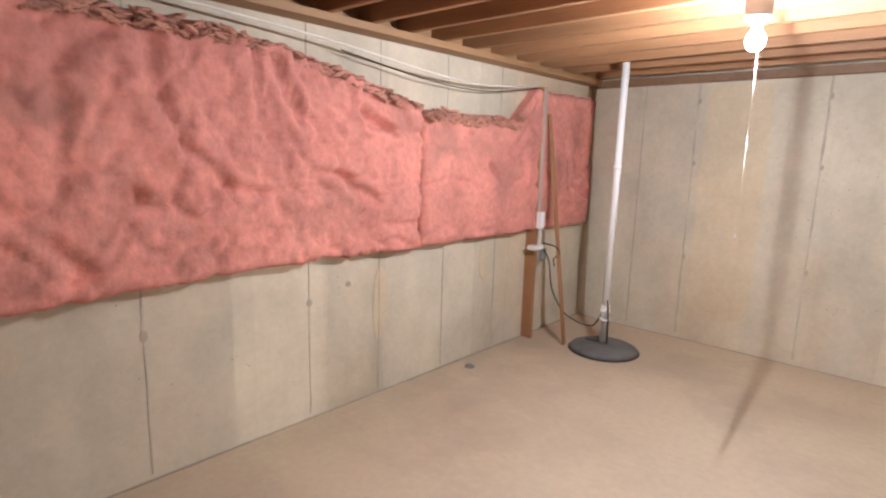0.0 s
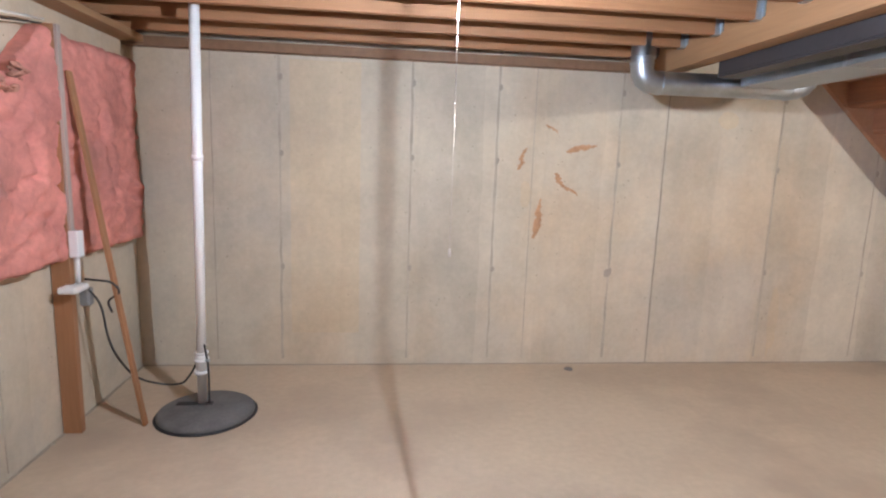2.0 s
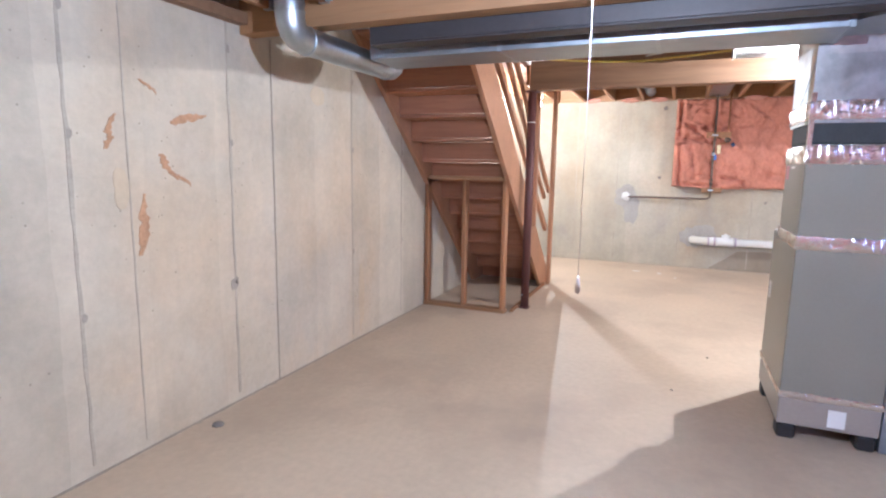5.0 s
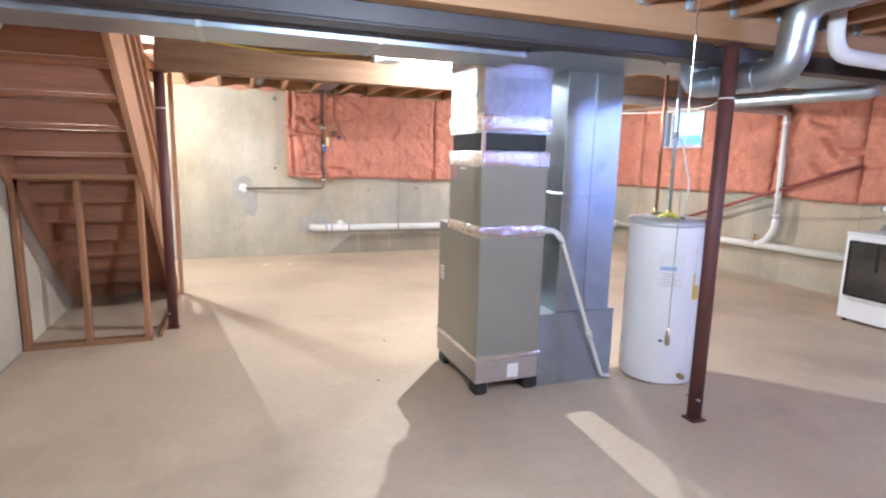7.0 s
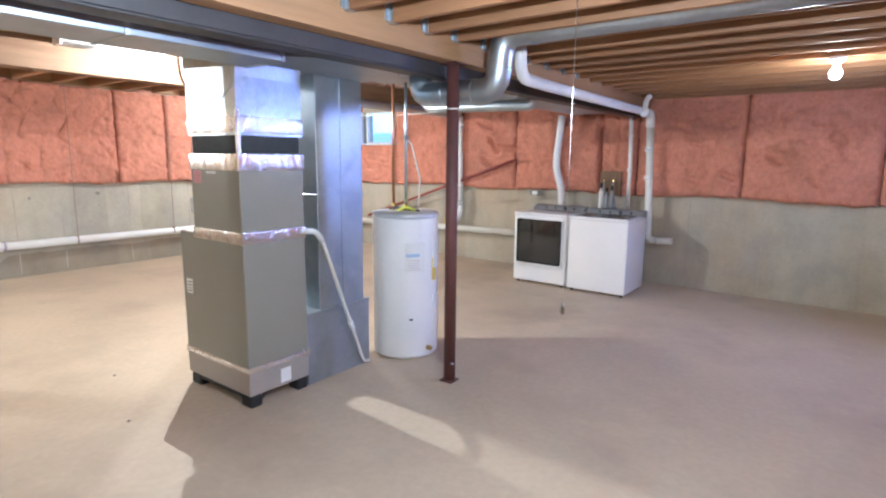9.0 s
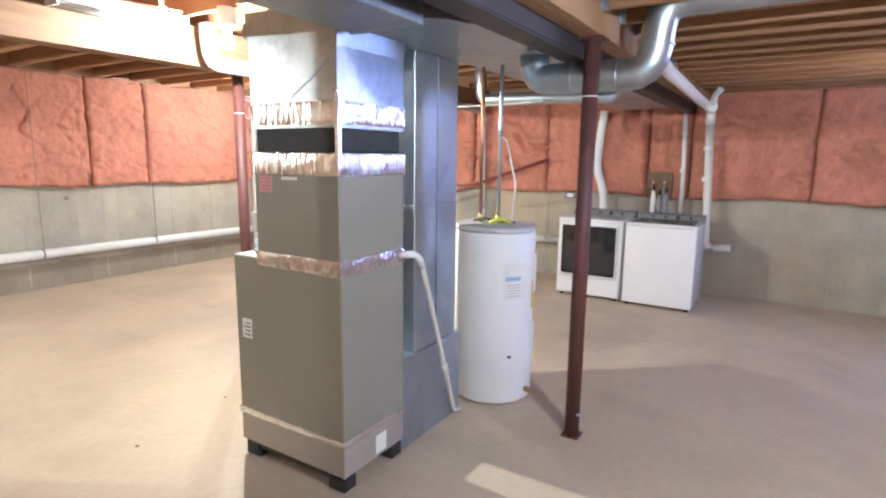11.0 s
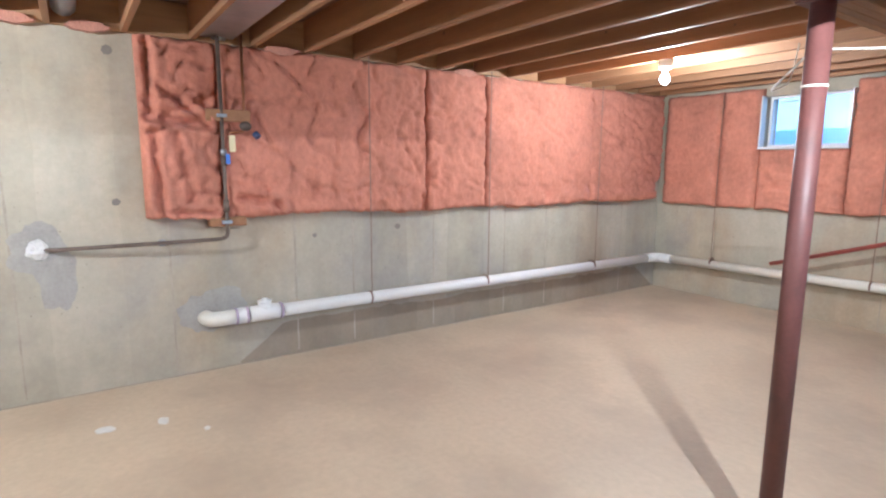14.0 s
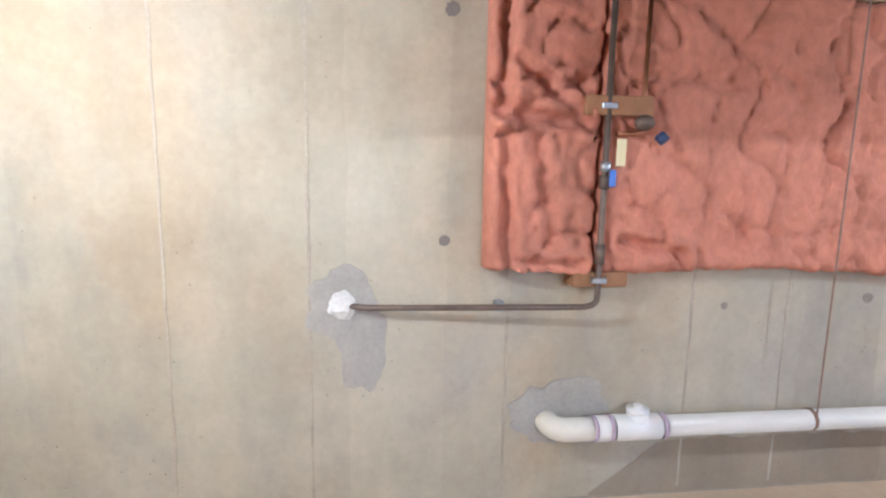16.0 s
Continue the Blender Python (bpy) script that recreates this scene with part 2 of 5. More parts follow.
PINE = material("pine_lumber", (0.31, 0.155, 0.07), 0.65, 0, 0.20, 2.0, 14, 0.15, (0.25, 0.11, 0.04), 1.6, 0.66, (0.5, 9, 9), spread=0.16)
PINE_Y = material("pine_beam", (0.34, 0.19, 0.09), 0.65, 0, 0.16, 2.0, 14, 0.15, (0.27, 0.12, 0.04), 1.6, 0.66, (9, 0.5, 9), spread=0.12)
PINE_Z = material("pine_stud", (0.34, 0.165, 0.075), 0.68, 0, 0.18, 2.0, 14, 0.15, (0.30, 0.15, 0.06), 1.6, 0.66, (9, 9, 0.5), spread=0.15)
DARKWOOD = material("dark_stained_board", (0.17, 0.10, 0.055), 0.7, 0, 0.25, 3, 20, 0.2, None, 1, 1, (9, 9, 0.5))
DECKWOOD = material("floor_sheathing", (0.15, 0.075, 0.04), 0.8, 0, 0.25, 2, 40, 0.2)
STEEL_RED = material("red_primed_steel", (0.115, 0.042, 0.036), 0.55, 0, 0.2, 8, 60, 0.1, (0.07, 0.033, 0.03), 5, 0.62)
GALV = material("galvanised_sheet", (0.48, 0.54, 0.58), 0.42, 1.0, 0.16, 7, 40, 0.05, (0.44, 0.48, 0.52), 9, 0.58, rough_vary=0.12)
GALV_DULL = material("dull_galvanised_sheet", (0.42, 0.47, 0.52), 0.42, 0.9, 0.14, 4, 40, 0.05, (0.34, 0.39, 0.45), 5, 0.58, rough_vary=0.12)
FOIL = material("foil_tape", (0.80, 0.79, 0.79), 0.20, 1.0, 0.10, 10, 34, 0.6, stretch=(1, 1, 2.2), depth=0.010, rough_vary=0.12)
PLENUM = material("plenum_sheet", (0.45, 0.48, 0.49), 0.36, 1.0, 0.16, 7, 40, 0.05, (0.34, 0.37, 0.38), 9, 0.58, rough_vary=0.12)
TAUPE = material("taupe_enamel", (0.25, 0.238, 0.195), 0.38, 0, 0.06, 3, 60, 0.03, rough_vary=0.06)
BLACK = material("black_rubber", (0.02, 0.02, 0.021), 0.6, 0, 0.2, 10, 60, 0.1)
CANVAS = material("dark_grey_canvas", (0.035, 0.04, 0.042), 0.75, 0, 0.3, 10, 90, 0.3)
PVC = material("white_pvc", (0.78, 0.78, 0.76), 0.35, 0, 0.05, 6, 50, 0.02)
PVC_OLD = material("aged_pvc", (0.72, 0.70, 0.62), 0.4, 0, 0.08, 6, 50, 0.03, (0.55, 0.48, 0.34), 6, 0.68)
PURPLE = material("pvc_primer", (0.45, 0.36, 0.46), 0.5, 0, 0.3, 20, 60, 0.02)
WHITE = material("white_enamel", (0.80, 0.80, 0.80), 0.22, 0, 0.03, 3, 40, 0.0, coat=0.3, rough_vary=0.05)
WHITE_WH = material("white_tank_enamel", (0.83, 0.83, 0.82), 0.33, 0, 0.04, 4, 40, 0.02, rough_vary=0.06)
GREY_PLASTIC = material("grey_plastic", (0.22, 0.22, 0.22), 0.45, 0, 0.08, 8, 60, 0.03)
LID_STONE = material("sump_lid", (0.13, 0.128, 0.122), 0.8, 0, 0.3, 8, 60, 0.4)
DARK_GLASS = material("smoked_glass", (0.018, 0.018, 0.018), 0.08, 0, 0.1, 3, 30, 0.0, coat=0.5, rough_vary=0.03)
COPPER = material("copper_pipe", (0.45, 0.22, 0.12), 0.4, 1.0, 0.2, 12, 60, 0.03)
DUCT_PALE = material("pale_duct_paint", (0.56, 0.58, 0.58), 0.42, 0.25, 0.1, 5, 50, 0.05, (0.48, 0.49, 0.49), 4, 0.6)
STRAP = material("rusty_strap", (0.26, 0.17, 0.13), 0.7, 0.3, 0.3, 14, 60, 0.2)
PINE_BROWN = material("brown_beam", (0.23, 0.13, 0.07), 0.68, 0, 0.2, 2.0, 14, 0.15, (0.17, 0.085, 0.04), 1.6, 0.62, (9, 0.5, 9), spread=0.12)
IRON = material("weathered_iron", (0.17, 0.13, 0.105), 0.6, 0.6, 0.3, 14, 60, 0.2)
BRASS = material("brass", (0.62, 0.45, 0.18), 0.35, 1.0, 0.15, 14, 60, 0.05)
PAPER = material("paper_label", (0.78, 0.78, 0.75), 0.7, 0, 0.05, 8, 60, 0.0)
PINK_PAPER = material("pink_paper", (0.62, 0.30, 0.33), 0.7, 0, 0.05, 8, 60, 0.0)
INK = material("print_ink", (0.08, 0.08, 0.09), 0.7, 0, 0.1, 8, 60, 0.0)
BLUE = material("blue_plastic", (0.06, 0.16, 0.55), 0.4, 0, 0.1, 8, 60, 0.0)
YELLOW = material("yellow_jacket", (0.68, 0.52, 0.10), 0.5, 0, 0.1, 8, 60, 0.0)
CABLE_W = material("white_cable", (0.66, 0.64, 0.58), 0.5, 0, 0.1, 8, 60, 0.0)
CABLE_B = material("black_cable", (0.03, 0.03, 0.03), 0.5, 0, 0.1, 8, 60, 0.0)
CORD = material("white_cord", (0.50, 0.45, 0.40), 0.7, 0, 0.1, 30, 90, 0.1)
SMEAR = material("mortar_smear", (0.42, 0.24, 0.13), 0.9, 0, 0.35, 12, 60, 0.3)
PATCH = material("grey_patching_cement", (0.345, 0.33, 0.30), 0.9, 0, 0.2, 6, 50, 0.4)
CHALK = material("white_patching_plaster", (0.66, 0.65, 0.62), 0.9, 0, 0.2, 14, 60, 0.5)
CERAMIC = material("white_porcelain", (0.75, 0.75, 0.73), 0.3, 0, 0.05, 8, 60, 0.0)
COOL, WARM = (0.89, 0.965, 1.0), (0.99, 0.96, 0.84)
SKY_W = glow("pale_sky_west", (0.30, 0.48, 1.0), 20.0)
TAUPE_LIGHT = material("pale_taupe_enamel", (0.34, 0.30, 0.26), 0.4, 0, 0.08, 4, 60, 0.03)
FOIL_HOSE = material("foil_hose", (0.72, 0.72, 0.72), 0.34, 1.0, 0.1, 12, 60, 0.1)
GREY_CAP = material("grey_cap", (0.55, 0.57, 0.58), 0.35, 0.3, 0.06, 6, 50, 0.0)
BLUE_INK = material("pale_blue_ink", (0.35, 0.50, 0.68), 0.6, 0, 0.05, 6, 50, 0.0)
INK_GREY = material("grey_ink", (0.45, 0.40, 0.42), 0.7, 0, 0.05, 6, 50, 0.0)
YELLOW_G = material("yellow_green_jacket", (0.60, 0.60, 0.08), 0.5, 0, 0.1, 8, 60, 0.0)
DARK_LID = material("dark_lid", (0.07, 0.065, 0.062), 0.25, 0, 0.1, 5, 50, 0.0)
PINE_STAIR = material("stair_pine", (0.42, 0.22, 0.12), 0.65, 0, 0.18, 2.0, 14, 0.15, (0.28, 0.13, 0.06), 1.6, 0.66, (2, 9, 2), spread=0.1)
STAIR_BOARD = material("stair_board", (0.34, 0.15, 0.08), 0.65, 0, 0.2, 2.0, 14, 0.15, (0.22, 0.09, 0.05), 1.6, 0.64, (9, 0.6, 9), spread=0.15)
GREY_WOOD = material("weathered_wood", (0.42, 0.34, 0.29), 0.75, 0, 0.2, 3, 20, 0.2, None, 1, 1, (9, 9, 0.5))
TAG = material("paper_tag", (0.70, 0.60, 0.36), 0.7, 0, 0.08, 8, 50, 0.0)
BLUE_DARK = material("dark_blue_plastic", (0.03, 0.05, 0.12), 0.5, 0, 0.1, 8, 50, 0.0)
STEEL_BAR = material("red_bar_paint", (0.26, 0.06, 0.045), 0.5, 0, 0.2, 8, 60, 0.1)
STEEL_DARK = material("dark_painted_steel", (0.045, 0.042, 0.045), 0.5, 0.2, 0.2, 5, 40, 0.05)


def frosted(name, colour, strength, through_share):
    """Frosted glass of a lit bulb: lets the light out and glows itself."""
    m = bpy.data.materials.new(name)
    m.use_nodes = True
    n, l = m.node_tree.nodes, m.node_tree.links
    n.remove(n["Principled BSDF"])
    a, b, x = n.new("ShaderNodeBsdfTransparent"), n.new("ShaderNodeEmission"), n.new("ShaderNodeMixShader")
    b.inputs["Color"].default_value, b.inputs["Strength"].default_value = (*colour, 1), strength
    x.inputs[0].default_value = 1 - through_share
    l.new(a.outputs[0], x.inputs[1])
    l.new(b.outputs[0], x.inputs[2])
    l.new(x.outputs[0], n["Material Output"].inputs["Surface"])
    return m


FROST = frosted("frosted_bulb_glass", (1.0, 0.97, 0.92), 40.0, 0.8)
OCHRE = concrete("ochre_stained_concrete", (0.54, 0.45, 0.315), (0.54, 0.42, 0.275), (0.50, 0.43, 0.32), 0.1)
BROWN_E = concrete("darker_brown_concrete", (0.30, 0.25, 0.185), (0.29, 0.22, 0.15), (0.26, 0.23, 0.185), 0.3)

# ---- the shell ----
TOP = 2.78
solo("floor", box((WEST - 0.3, SOUTH - 0.3, -0.15), (EAST + 0.3, NORTH + 0.3, 0)), FLOOR, "tan concrete slab floor with darker worn stains", "floor", kind="structure")
wall_n = solo("wall_north", box((WEST - 0.25, NORTH, 0.0), (EAST + 0.25, NORTH + 0.25, TOP)), CONCRETE, "bare poured concrete basement wall with form seams", "wall", kind="structure")
wall_e = solo("wall_east", box((EAST, SOUTH, 0.0), (EAST + 0.25, NORTH, TOP)), CONCRETE_E, "bare poured concrete wall, grey with damp patches", "wall", kind="structure")
W2 = (-1.55, -0.75, 1.72, 2.12)  # the window of the west wall: y, y, z, z
bm = box((WEST - 0.25, SOUTH, 0.0), (WEST, W2[0], TOP))
box((WEST - 0.25, W2[1], 0.0), (WEST, NORTH, TOP), bm=bm)
box((WEST - 0.25, W2[0], 0.0), (WEST, W2[1], W2[2]), bm=bm)
box((WEST - 0.25, W2[0], W2[3]), (WEST, W2[1], TOP), bm=bm)
wall_w = solo("wall_west", bm, CONCRETE, "bare poured concrete wall behind pink insulation", "wall", kind="structure")
WX0, WX1, WZ0, WZ1 = 5.64, 6.47, 1.80, 2.345
bm = box((WEST - 0.25, SOUTH - 0.25, 0), (WX0, SOUTH, TOP))
box((WX1, SOUTH - 0.25, 0), (EAST + 0.25, SOUTH, TOP), bm=bm)
box((WX0, SOUTH - 0.25, 0), (WX1, SOUTH, WZ0), bm=bm)
box((WX0, SOUTH - 0.25, WZ1), (WX1, SOUTH, TOP), bm=bm)
wall_s = solo("wall_south", bm, CONCRETE_E, "bare poured concrete wall with a small window", "wall", kind="structure")
solo("ceiling", box((BEAM1[1], SOUTH - 0.25, DECK_E), (EAST + 0.25, NORTH + 0.25, DECK_E + 0.05)), DECKWOOD, "underside of brown floor sheathing over the joists", "ceiling", kind="structure")
solo("ceiling_west", box((WEST - 0.25, SOUTH - 0.25, DECK_W), (BEAM1[0], NORTH + 0.25, DECK_W + 0.05)), DECKWOOD, "underside of brown floor sheathing over the joists", "ceiling", kind="structure")


# ---- form seams, tie marks and patches of the walls ----
def blot(axis, at, u, v, ru, rv, seed, n=18, thick=0.002):
    """A ragged flat patch on a wall (axis 0: on x = at, 1: on y = at) or the floor (2)."""
    rnd = random.Random(seed)
    ring = []
    n = n * 2
    waves = [(rnd.randint(2, 9), rnd.random() * 6.3, rnd.random()) for _ in range(6)]
    for k in range(n):
        a = 2 * math.pi * k / n
        s = 0.92 + 0.07 * sum(h * math.sin(f * a + p) for f, p, h in waves) + 0.08 * (rnd.random() - 0.5)
        ring.append((u + ru * s * math.cos(a), v + rv * s * math.sin(a)))
    return prism(ring, axis, min(at, at + thick), max(at, at + thick))


def seam_strip(axis, at, u, z0, z1, w, seed, thick=0.003):
    """An uneven raised line left between two form panels."""
    rnd = random.Random(seed)
    left, right = [], []
    steps = 26
    for k in range(steps + 1):
        z = z0 + (z1 - z0) * k / steps
        a, b = w * (0.25 + 0.75 * rnd.random()), w * (0.25 + 0.75 * rnd.random())
        left.append((u - a / 2, z))
        right.append((u + b / 2, z))
    return prism(left + right[::-1], axis, min(at, at + thick), max(at, at + thick))


for i, (x, w) in enumerate(((-1.62, 0.014), (-1.16, 0.026), (-0.24, 0.022), (0.385, 0.024), (0.66, 0.010), (1.31, 0.022), (2.60, 0.016), (3.45, 0.016))):
    part("form_seam", seam_strip(1, NORTH, x, 0.05, 2.4, w, i, -0.003), SEAM, wall_n)
part("crack", seam_strip(1, NORTH, 1.675, 0.0, 2.2, 0.013, 41, -0.004), TIE, wall_n, "dark vertical crack in the concrete")
k = 0
for x in (-1.16, -0.24, 0.385, 1.31, 2.60, 3.45):
    for z in (0.75, 1.56, 2.08):
        part("tie_mark", blot(1, NORTH, x + 0.01, z, 0.014, 0.024, k, 10, -0.004), TIE, wall_n)
        k += 1
part("tie_mark", blot(1, NORTH, 1.30, 0.73, 0.03, 0.035, 77, 12, -0.004), TIE, wall_n, "brown rusty tie mark")
for i, (y, z, n) in enumerate(((1.55, 0.72, 0.03), (2.44, 0.71, 0.022), (2.72, 0.78, 0.02))):
    part("tie_mark", blot(0, WEST, y, z, 0.02, n, 90 + i, 10, 0.004), TIE, wall_w)
for i, y in enumerate((0.75, 1.55, 2.44, 2.97, 3.58, 4.2)):
    part("form_seam", seam_strip(0, WEST, y, 0.03, 2.3, 0.012, 20 + i, 0.003), SEAM, wall_w)
for i, y in enumerate((4.75, 4.13, 3.21, 2.27, 1.75, 0.9, 0.0, -0.6, -1.9)):
    part("form_seam", seam_strip(0, EAST, y, 0.03, 2.4, 0.018, 30 + i, -0.003), SEAM, wall_e)
for i, x in enumerate((7.3, 5.24, 3.3, 0.9, 0.1, -0.8)):
    part("form_seam", seam_strip(1, SOUTH, x, 0.03, 1.6, 0.012, 50 + i, 0.003), SEAM, wall_s)


def smear(x, z, dx, dz, w, seed):
    """A ragged trowel smear on the north wall."""
    rnd = random.Random(seed)
    a, b = [], []
    tall = abs(dz) > abs(dx)
    for s in range(16):
        q = s / 15
        c = (x + dx * (q - 0.5) + 0.012 * math.sin(5 * q + seed) + 0.006 * (rnd.random() - 0.5), z + dz * (q - 0.5))
        h = w * (math.sin(math.pi * min(0.97, q + 0.05)) ** 0.5) * (0.35 + 0.9 * rnd.random())
        k = w * (math.sin(math.pi * min(0.97, q + 0.05)) ** 0.5) * (0.35 + 0.9 * rnd.random())
        a.append((c[0] - h * tall, c[1] - h * (not tall)))
        b.append((c[0] + k * tall, c[1] + k * (not tall)))
    return prism(a + b[::-1], 1, NORTH - 0.003, NORTH)


for i, (x, z, dx, dz, w) in enumerate(((0.72, 1.14, 0.05, 0.30, 0.027), (0.58, 1.58, 0.07, 0.16, 0.022), (0.885, 1.42, 0.10, -0.13, 0.028), (1.02, 1.67, 0.22, 0.05, 0.022), (0.98, 1.35, 0.06, -0.06, 0.012), (0.80, 1.80, 0.09, -0.06, 0.010))):
    part("mortar_smear", smear(x, z, dx, dz, w, i), SMEAR, wall_n, "orange-brown trowel smear")
part("ochre_panel", box((-1.09, NORTH - 0.002, 0.25), (-0.60, NORTH + 0.02, 2.20)), OCHRE, wall_n, "ochre stained form panel")
def brown_band(y0, y1, top, seed):
    """A low darker brown band with a ragged top along the foot of the east wall."""
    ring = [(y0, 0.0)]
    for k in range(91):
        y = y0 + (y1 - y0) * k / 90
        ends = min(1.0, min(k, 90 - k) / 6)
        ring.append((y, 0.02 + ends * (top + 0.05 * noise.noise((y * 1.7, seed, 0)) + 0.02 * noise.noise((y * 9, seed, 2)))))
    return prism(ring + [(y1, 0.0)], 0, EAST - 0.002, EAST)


part("foot_band", brown_band(2.75, SOUTH + 0.05, 0.27, 4), BROWN_E, wall_e, "darker brown band along the foot of the wall")
part("rust_streak", blot(0, WEST, 2.98, 0.62, 0.07, 0.26, 811, 26, 0.002), OCHRE, wall_w, "rusty brown streak")
part("rust_streak", blot(0, WEST, 4.05, 0.75, 0.05, 0.16, 812, 26, 0.002), OCHRE, wall_w, "rusty brown streak")


def foot_joint(x0, y0, x1, y1, seed):
    """The dark ragged gap between the slab and a wall."""
    wx, wy = (0.0, -1.0) if y0 == y1 else (-1.0 if x0 > 0 else 1.0, 0.0)
    near, far = [], []
    for k in range(81):
        q = k / 80
        x, y = x0 + (x1 - x0) * q, y0 + (y1 - y0) * q
        w = 0.012 + 0.016 * abs(noise.noise((q * 23, seed, 0)))
        near.append((x, y))
        far.append((x + wx * w, y + wy * w))
    return prism(near + far[::-1], 2, 0.0, 0.003)


part("foot_joint", foot_joint(WEST, NORTH, 3.9, NORTH, 1), TIE, wall_n, "dark gap along the slab edge")
part("foot_joint", foot_joint(WEST, 0.5, WEST, NORTH, 2), TIE, wall_w, "dark gap along the slab edge")
part("foot_joint", foot_joint(EAST, SOUTH, EAST, NORTH, 3), TIE, wall_e, "dark gap along the slab edge")
part("rust_streak", blot(1, NORTH, 2.73, 0.36, 0.045, 0.30, 801, 26, -0.002), OCHRE, wall_n, "rusty brown streak")
part("rust_streak", blot(1, NORTH, 0.62, 1.32, 0.05, 0.10, 803, 26, -0.002), OCHRE, wall_n, "rusty brown streak")
part("rust_streak", blot(1, NORTH, 2.16, 1.92, 0.09, 0.07, 804, 26, -0.002), OCHRE, wall_n, "rusty brown streak")
part("patch", blot(0, EAST, 3.9, 0.86, 0.13, 0.26, 15, 20, -0.0055), PATCH, wall_e)
part("patch", blot(0, EAST, 2.86, 0.50, 0.2, 0.16, 16, 20, -0.0055), PATCH, wall_e)
part("patch", blot(0, EAST, 3.98, 1.02, 0.19, 0.19, 5, 20, -0.006), PATCH, wall_e, "grey patching cement round the gas pipe")
part("patch", blot(0, EAST, 3.0, 0.46, 0.19, 0.17, 6, 20, -0.006), PATCH, wall_e, "grey patching cement round the drain")
for i, (y, z, r) in enumerate(((3.52, 1.33, 0.028), (3.50, 2.34, 0.035), (2.1, 1.0, 0.02), (1.3, 1.03, 0.03))):
    part("patch", blot(0, EAST, y, z, r, r, 60 + i, 9, -0.003), DAMP, wall_e)

# ---- the slab's edge and marks ----
bm = bmesh.new()
rnd = random.Random(5)
for a, b, n in (((WEST, 0.6), (WEST, NORTH), 50), ((WEST, NORTH), (3.9, NORTH), 60), ((EAST, NORTH), (EAST, SOUTH), 70), ((EAST, SOUTH), (-0.5, SOUTH), 60)):
    for s in range(n):
        q = (s + rnd.random()) / n
        x, y = a[0] + (b[0] - a[0]) * q, a[1] + (b[1] - a[1]) * q
        r = 0.004 + 0.022 * rnd.random() ** 3
        own = bmesh.new()
        bmesh.ops.create_icosphere(own, subdivisions=1, radius=r)
        own.transform(Matrix.Translation((x, y, 0)) @ Matrix.Rotation(rnd.random() * 3, 4, "Z") @ Matrix.Diagonal((1.4 if a[1] == b[1] else 0.7, 0.7 if a[1] == b[1] else 1.4, 0.3, 1)))
        join(bm, own)
solo("concrete_crumbs", bm, SEAM, "grey concrete crumbs and dirt along the foot of the walls", "debris", kind="stuff")
for i, (x, y, ru, rv) in enumerate(((7.06, 3.72, 0.05, 0.06), (7.0, 3.41, 0.06, 0.035), (6.75, 3.2, 0.03, 0.02))):
    solo("plaster_splash", blot(2, 0.0, x, y, ru, rv, 200 + i, 14, 0.002), CHALK, "dried white plaster splash on the concrete floor", "stain", "plaster splashes")
for i, (x, y, r) in enumerate(((3.42, 2.95, 0.012), (3.55, 2.3, 0.01), (2.62, 3.2, 0.012), (1.0, 5.52, 0.035), (-2.0, 3.75, 0.04))):
    solo("concrete_chip", lathe((x, y, 0), [(r, 0), (r * 0.8, r * 0.35), (r * 0.3, r * 0.5)], 7), DAMP, "small dark chip of concrete lying on the floor", "debris", "concrete chips")


# ---- joists and beams ----
def joist(x0, x1, y, z0, z1, group):
    t = thing("joist", (x0, y, z0), "orange-brown pine floor joist under the sheathing", "joist", group)
    part("board", box((x0, y - 0.019, z0), (x1, y + 0.019, z1), 0.003), PINE, t)
    if group.endswith("west bay") and y > -0.5:
        hg = box((x1 - 0.035, y - 0.024, z0 - 0.003), (x1 - 0.002, y + 0.024, z0 + 0.14))
        box((x1 - 0.006, y - 0.045, z0 + 0.01), (x1 - 0.0005, y + 0.045, z0 + 0.15), bm=hg)
        part("joist_hanger", hg, GALV, t, "galvanised steel joist hanger")
    rnd = random.Random(int(y * 100) + int(x0 * 10))
    for s in range(2):
        x, z = x0 + (x1 - x0) * rnd.random(), z0 + 0.05 + 0.14 * rnd.random()
        part("knot", cyl((x, y - 0.0205, z), (x, y + 0.0205, z), 0.009 + 0.007 * rnd.random(), n=9), DARKWOOD, t)


for y in (5.42, 5.05, 4.69, 4.35, 4.02, 3.70, 3.39, 3.09, 2.80, 2.505, 2.185, 1.879, 1.586, 1.25, 0.94, 0.63, 0.32, 0.01, -0.30, -0.61, -0.92, -1.23, -1.54, -1.85, -2.16, -2.47):
    joist(WEST, BEAM1[0], y, HW, DECK_W, "joists of the west bay")
for k in range(-14, 6):
    y = 3.394 + 0.42 * k
    if SOUTH + 0.05 < y < 4.6:
        joist(BEAM1[1], BEAM2[1], y - 0.045, HE, DECK_E, "joists of the middle bay")
    if y > SOUTH + 0.05:
        joist(BEAM2[0] if y < 4.6 else 5.75, EAST, y, HE, DECK_E, "joists of the east bay")
b1 = thing("beam", (BEAM1[0], SOUTH, 2.18), "orange laminated timber beam carrying the west joists", "beam")
for i in range(3):
    x = BEAM1[0] + 0.04 * i
    part("ply", box((x, SOUTH, 2.18), (x + 0.0385, NORTH, 2.69), 0.003), PINE_Y, b1)
sb = thing("steel_beam", (1.56, SOUTH, 2.09), "dark painted steel beam beside the laminated timber", "beam")
part("web", box((1.60, SOUTH, 2.102), (1.615, 4.86, 2.40)), STEEL_DARK, sb)
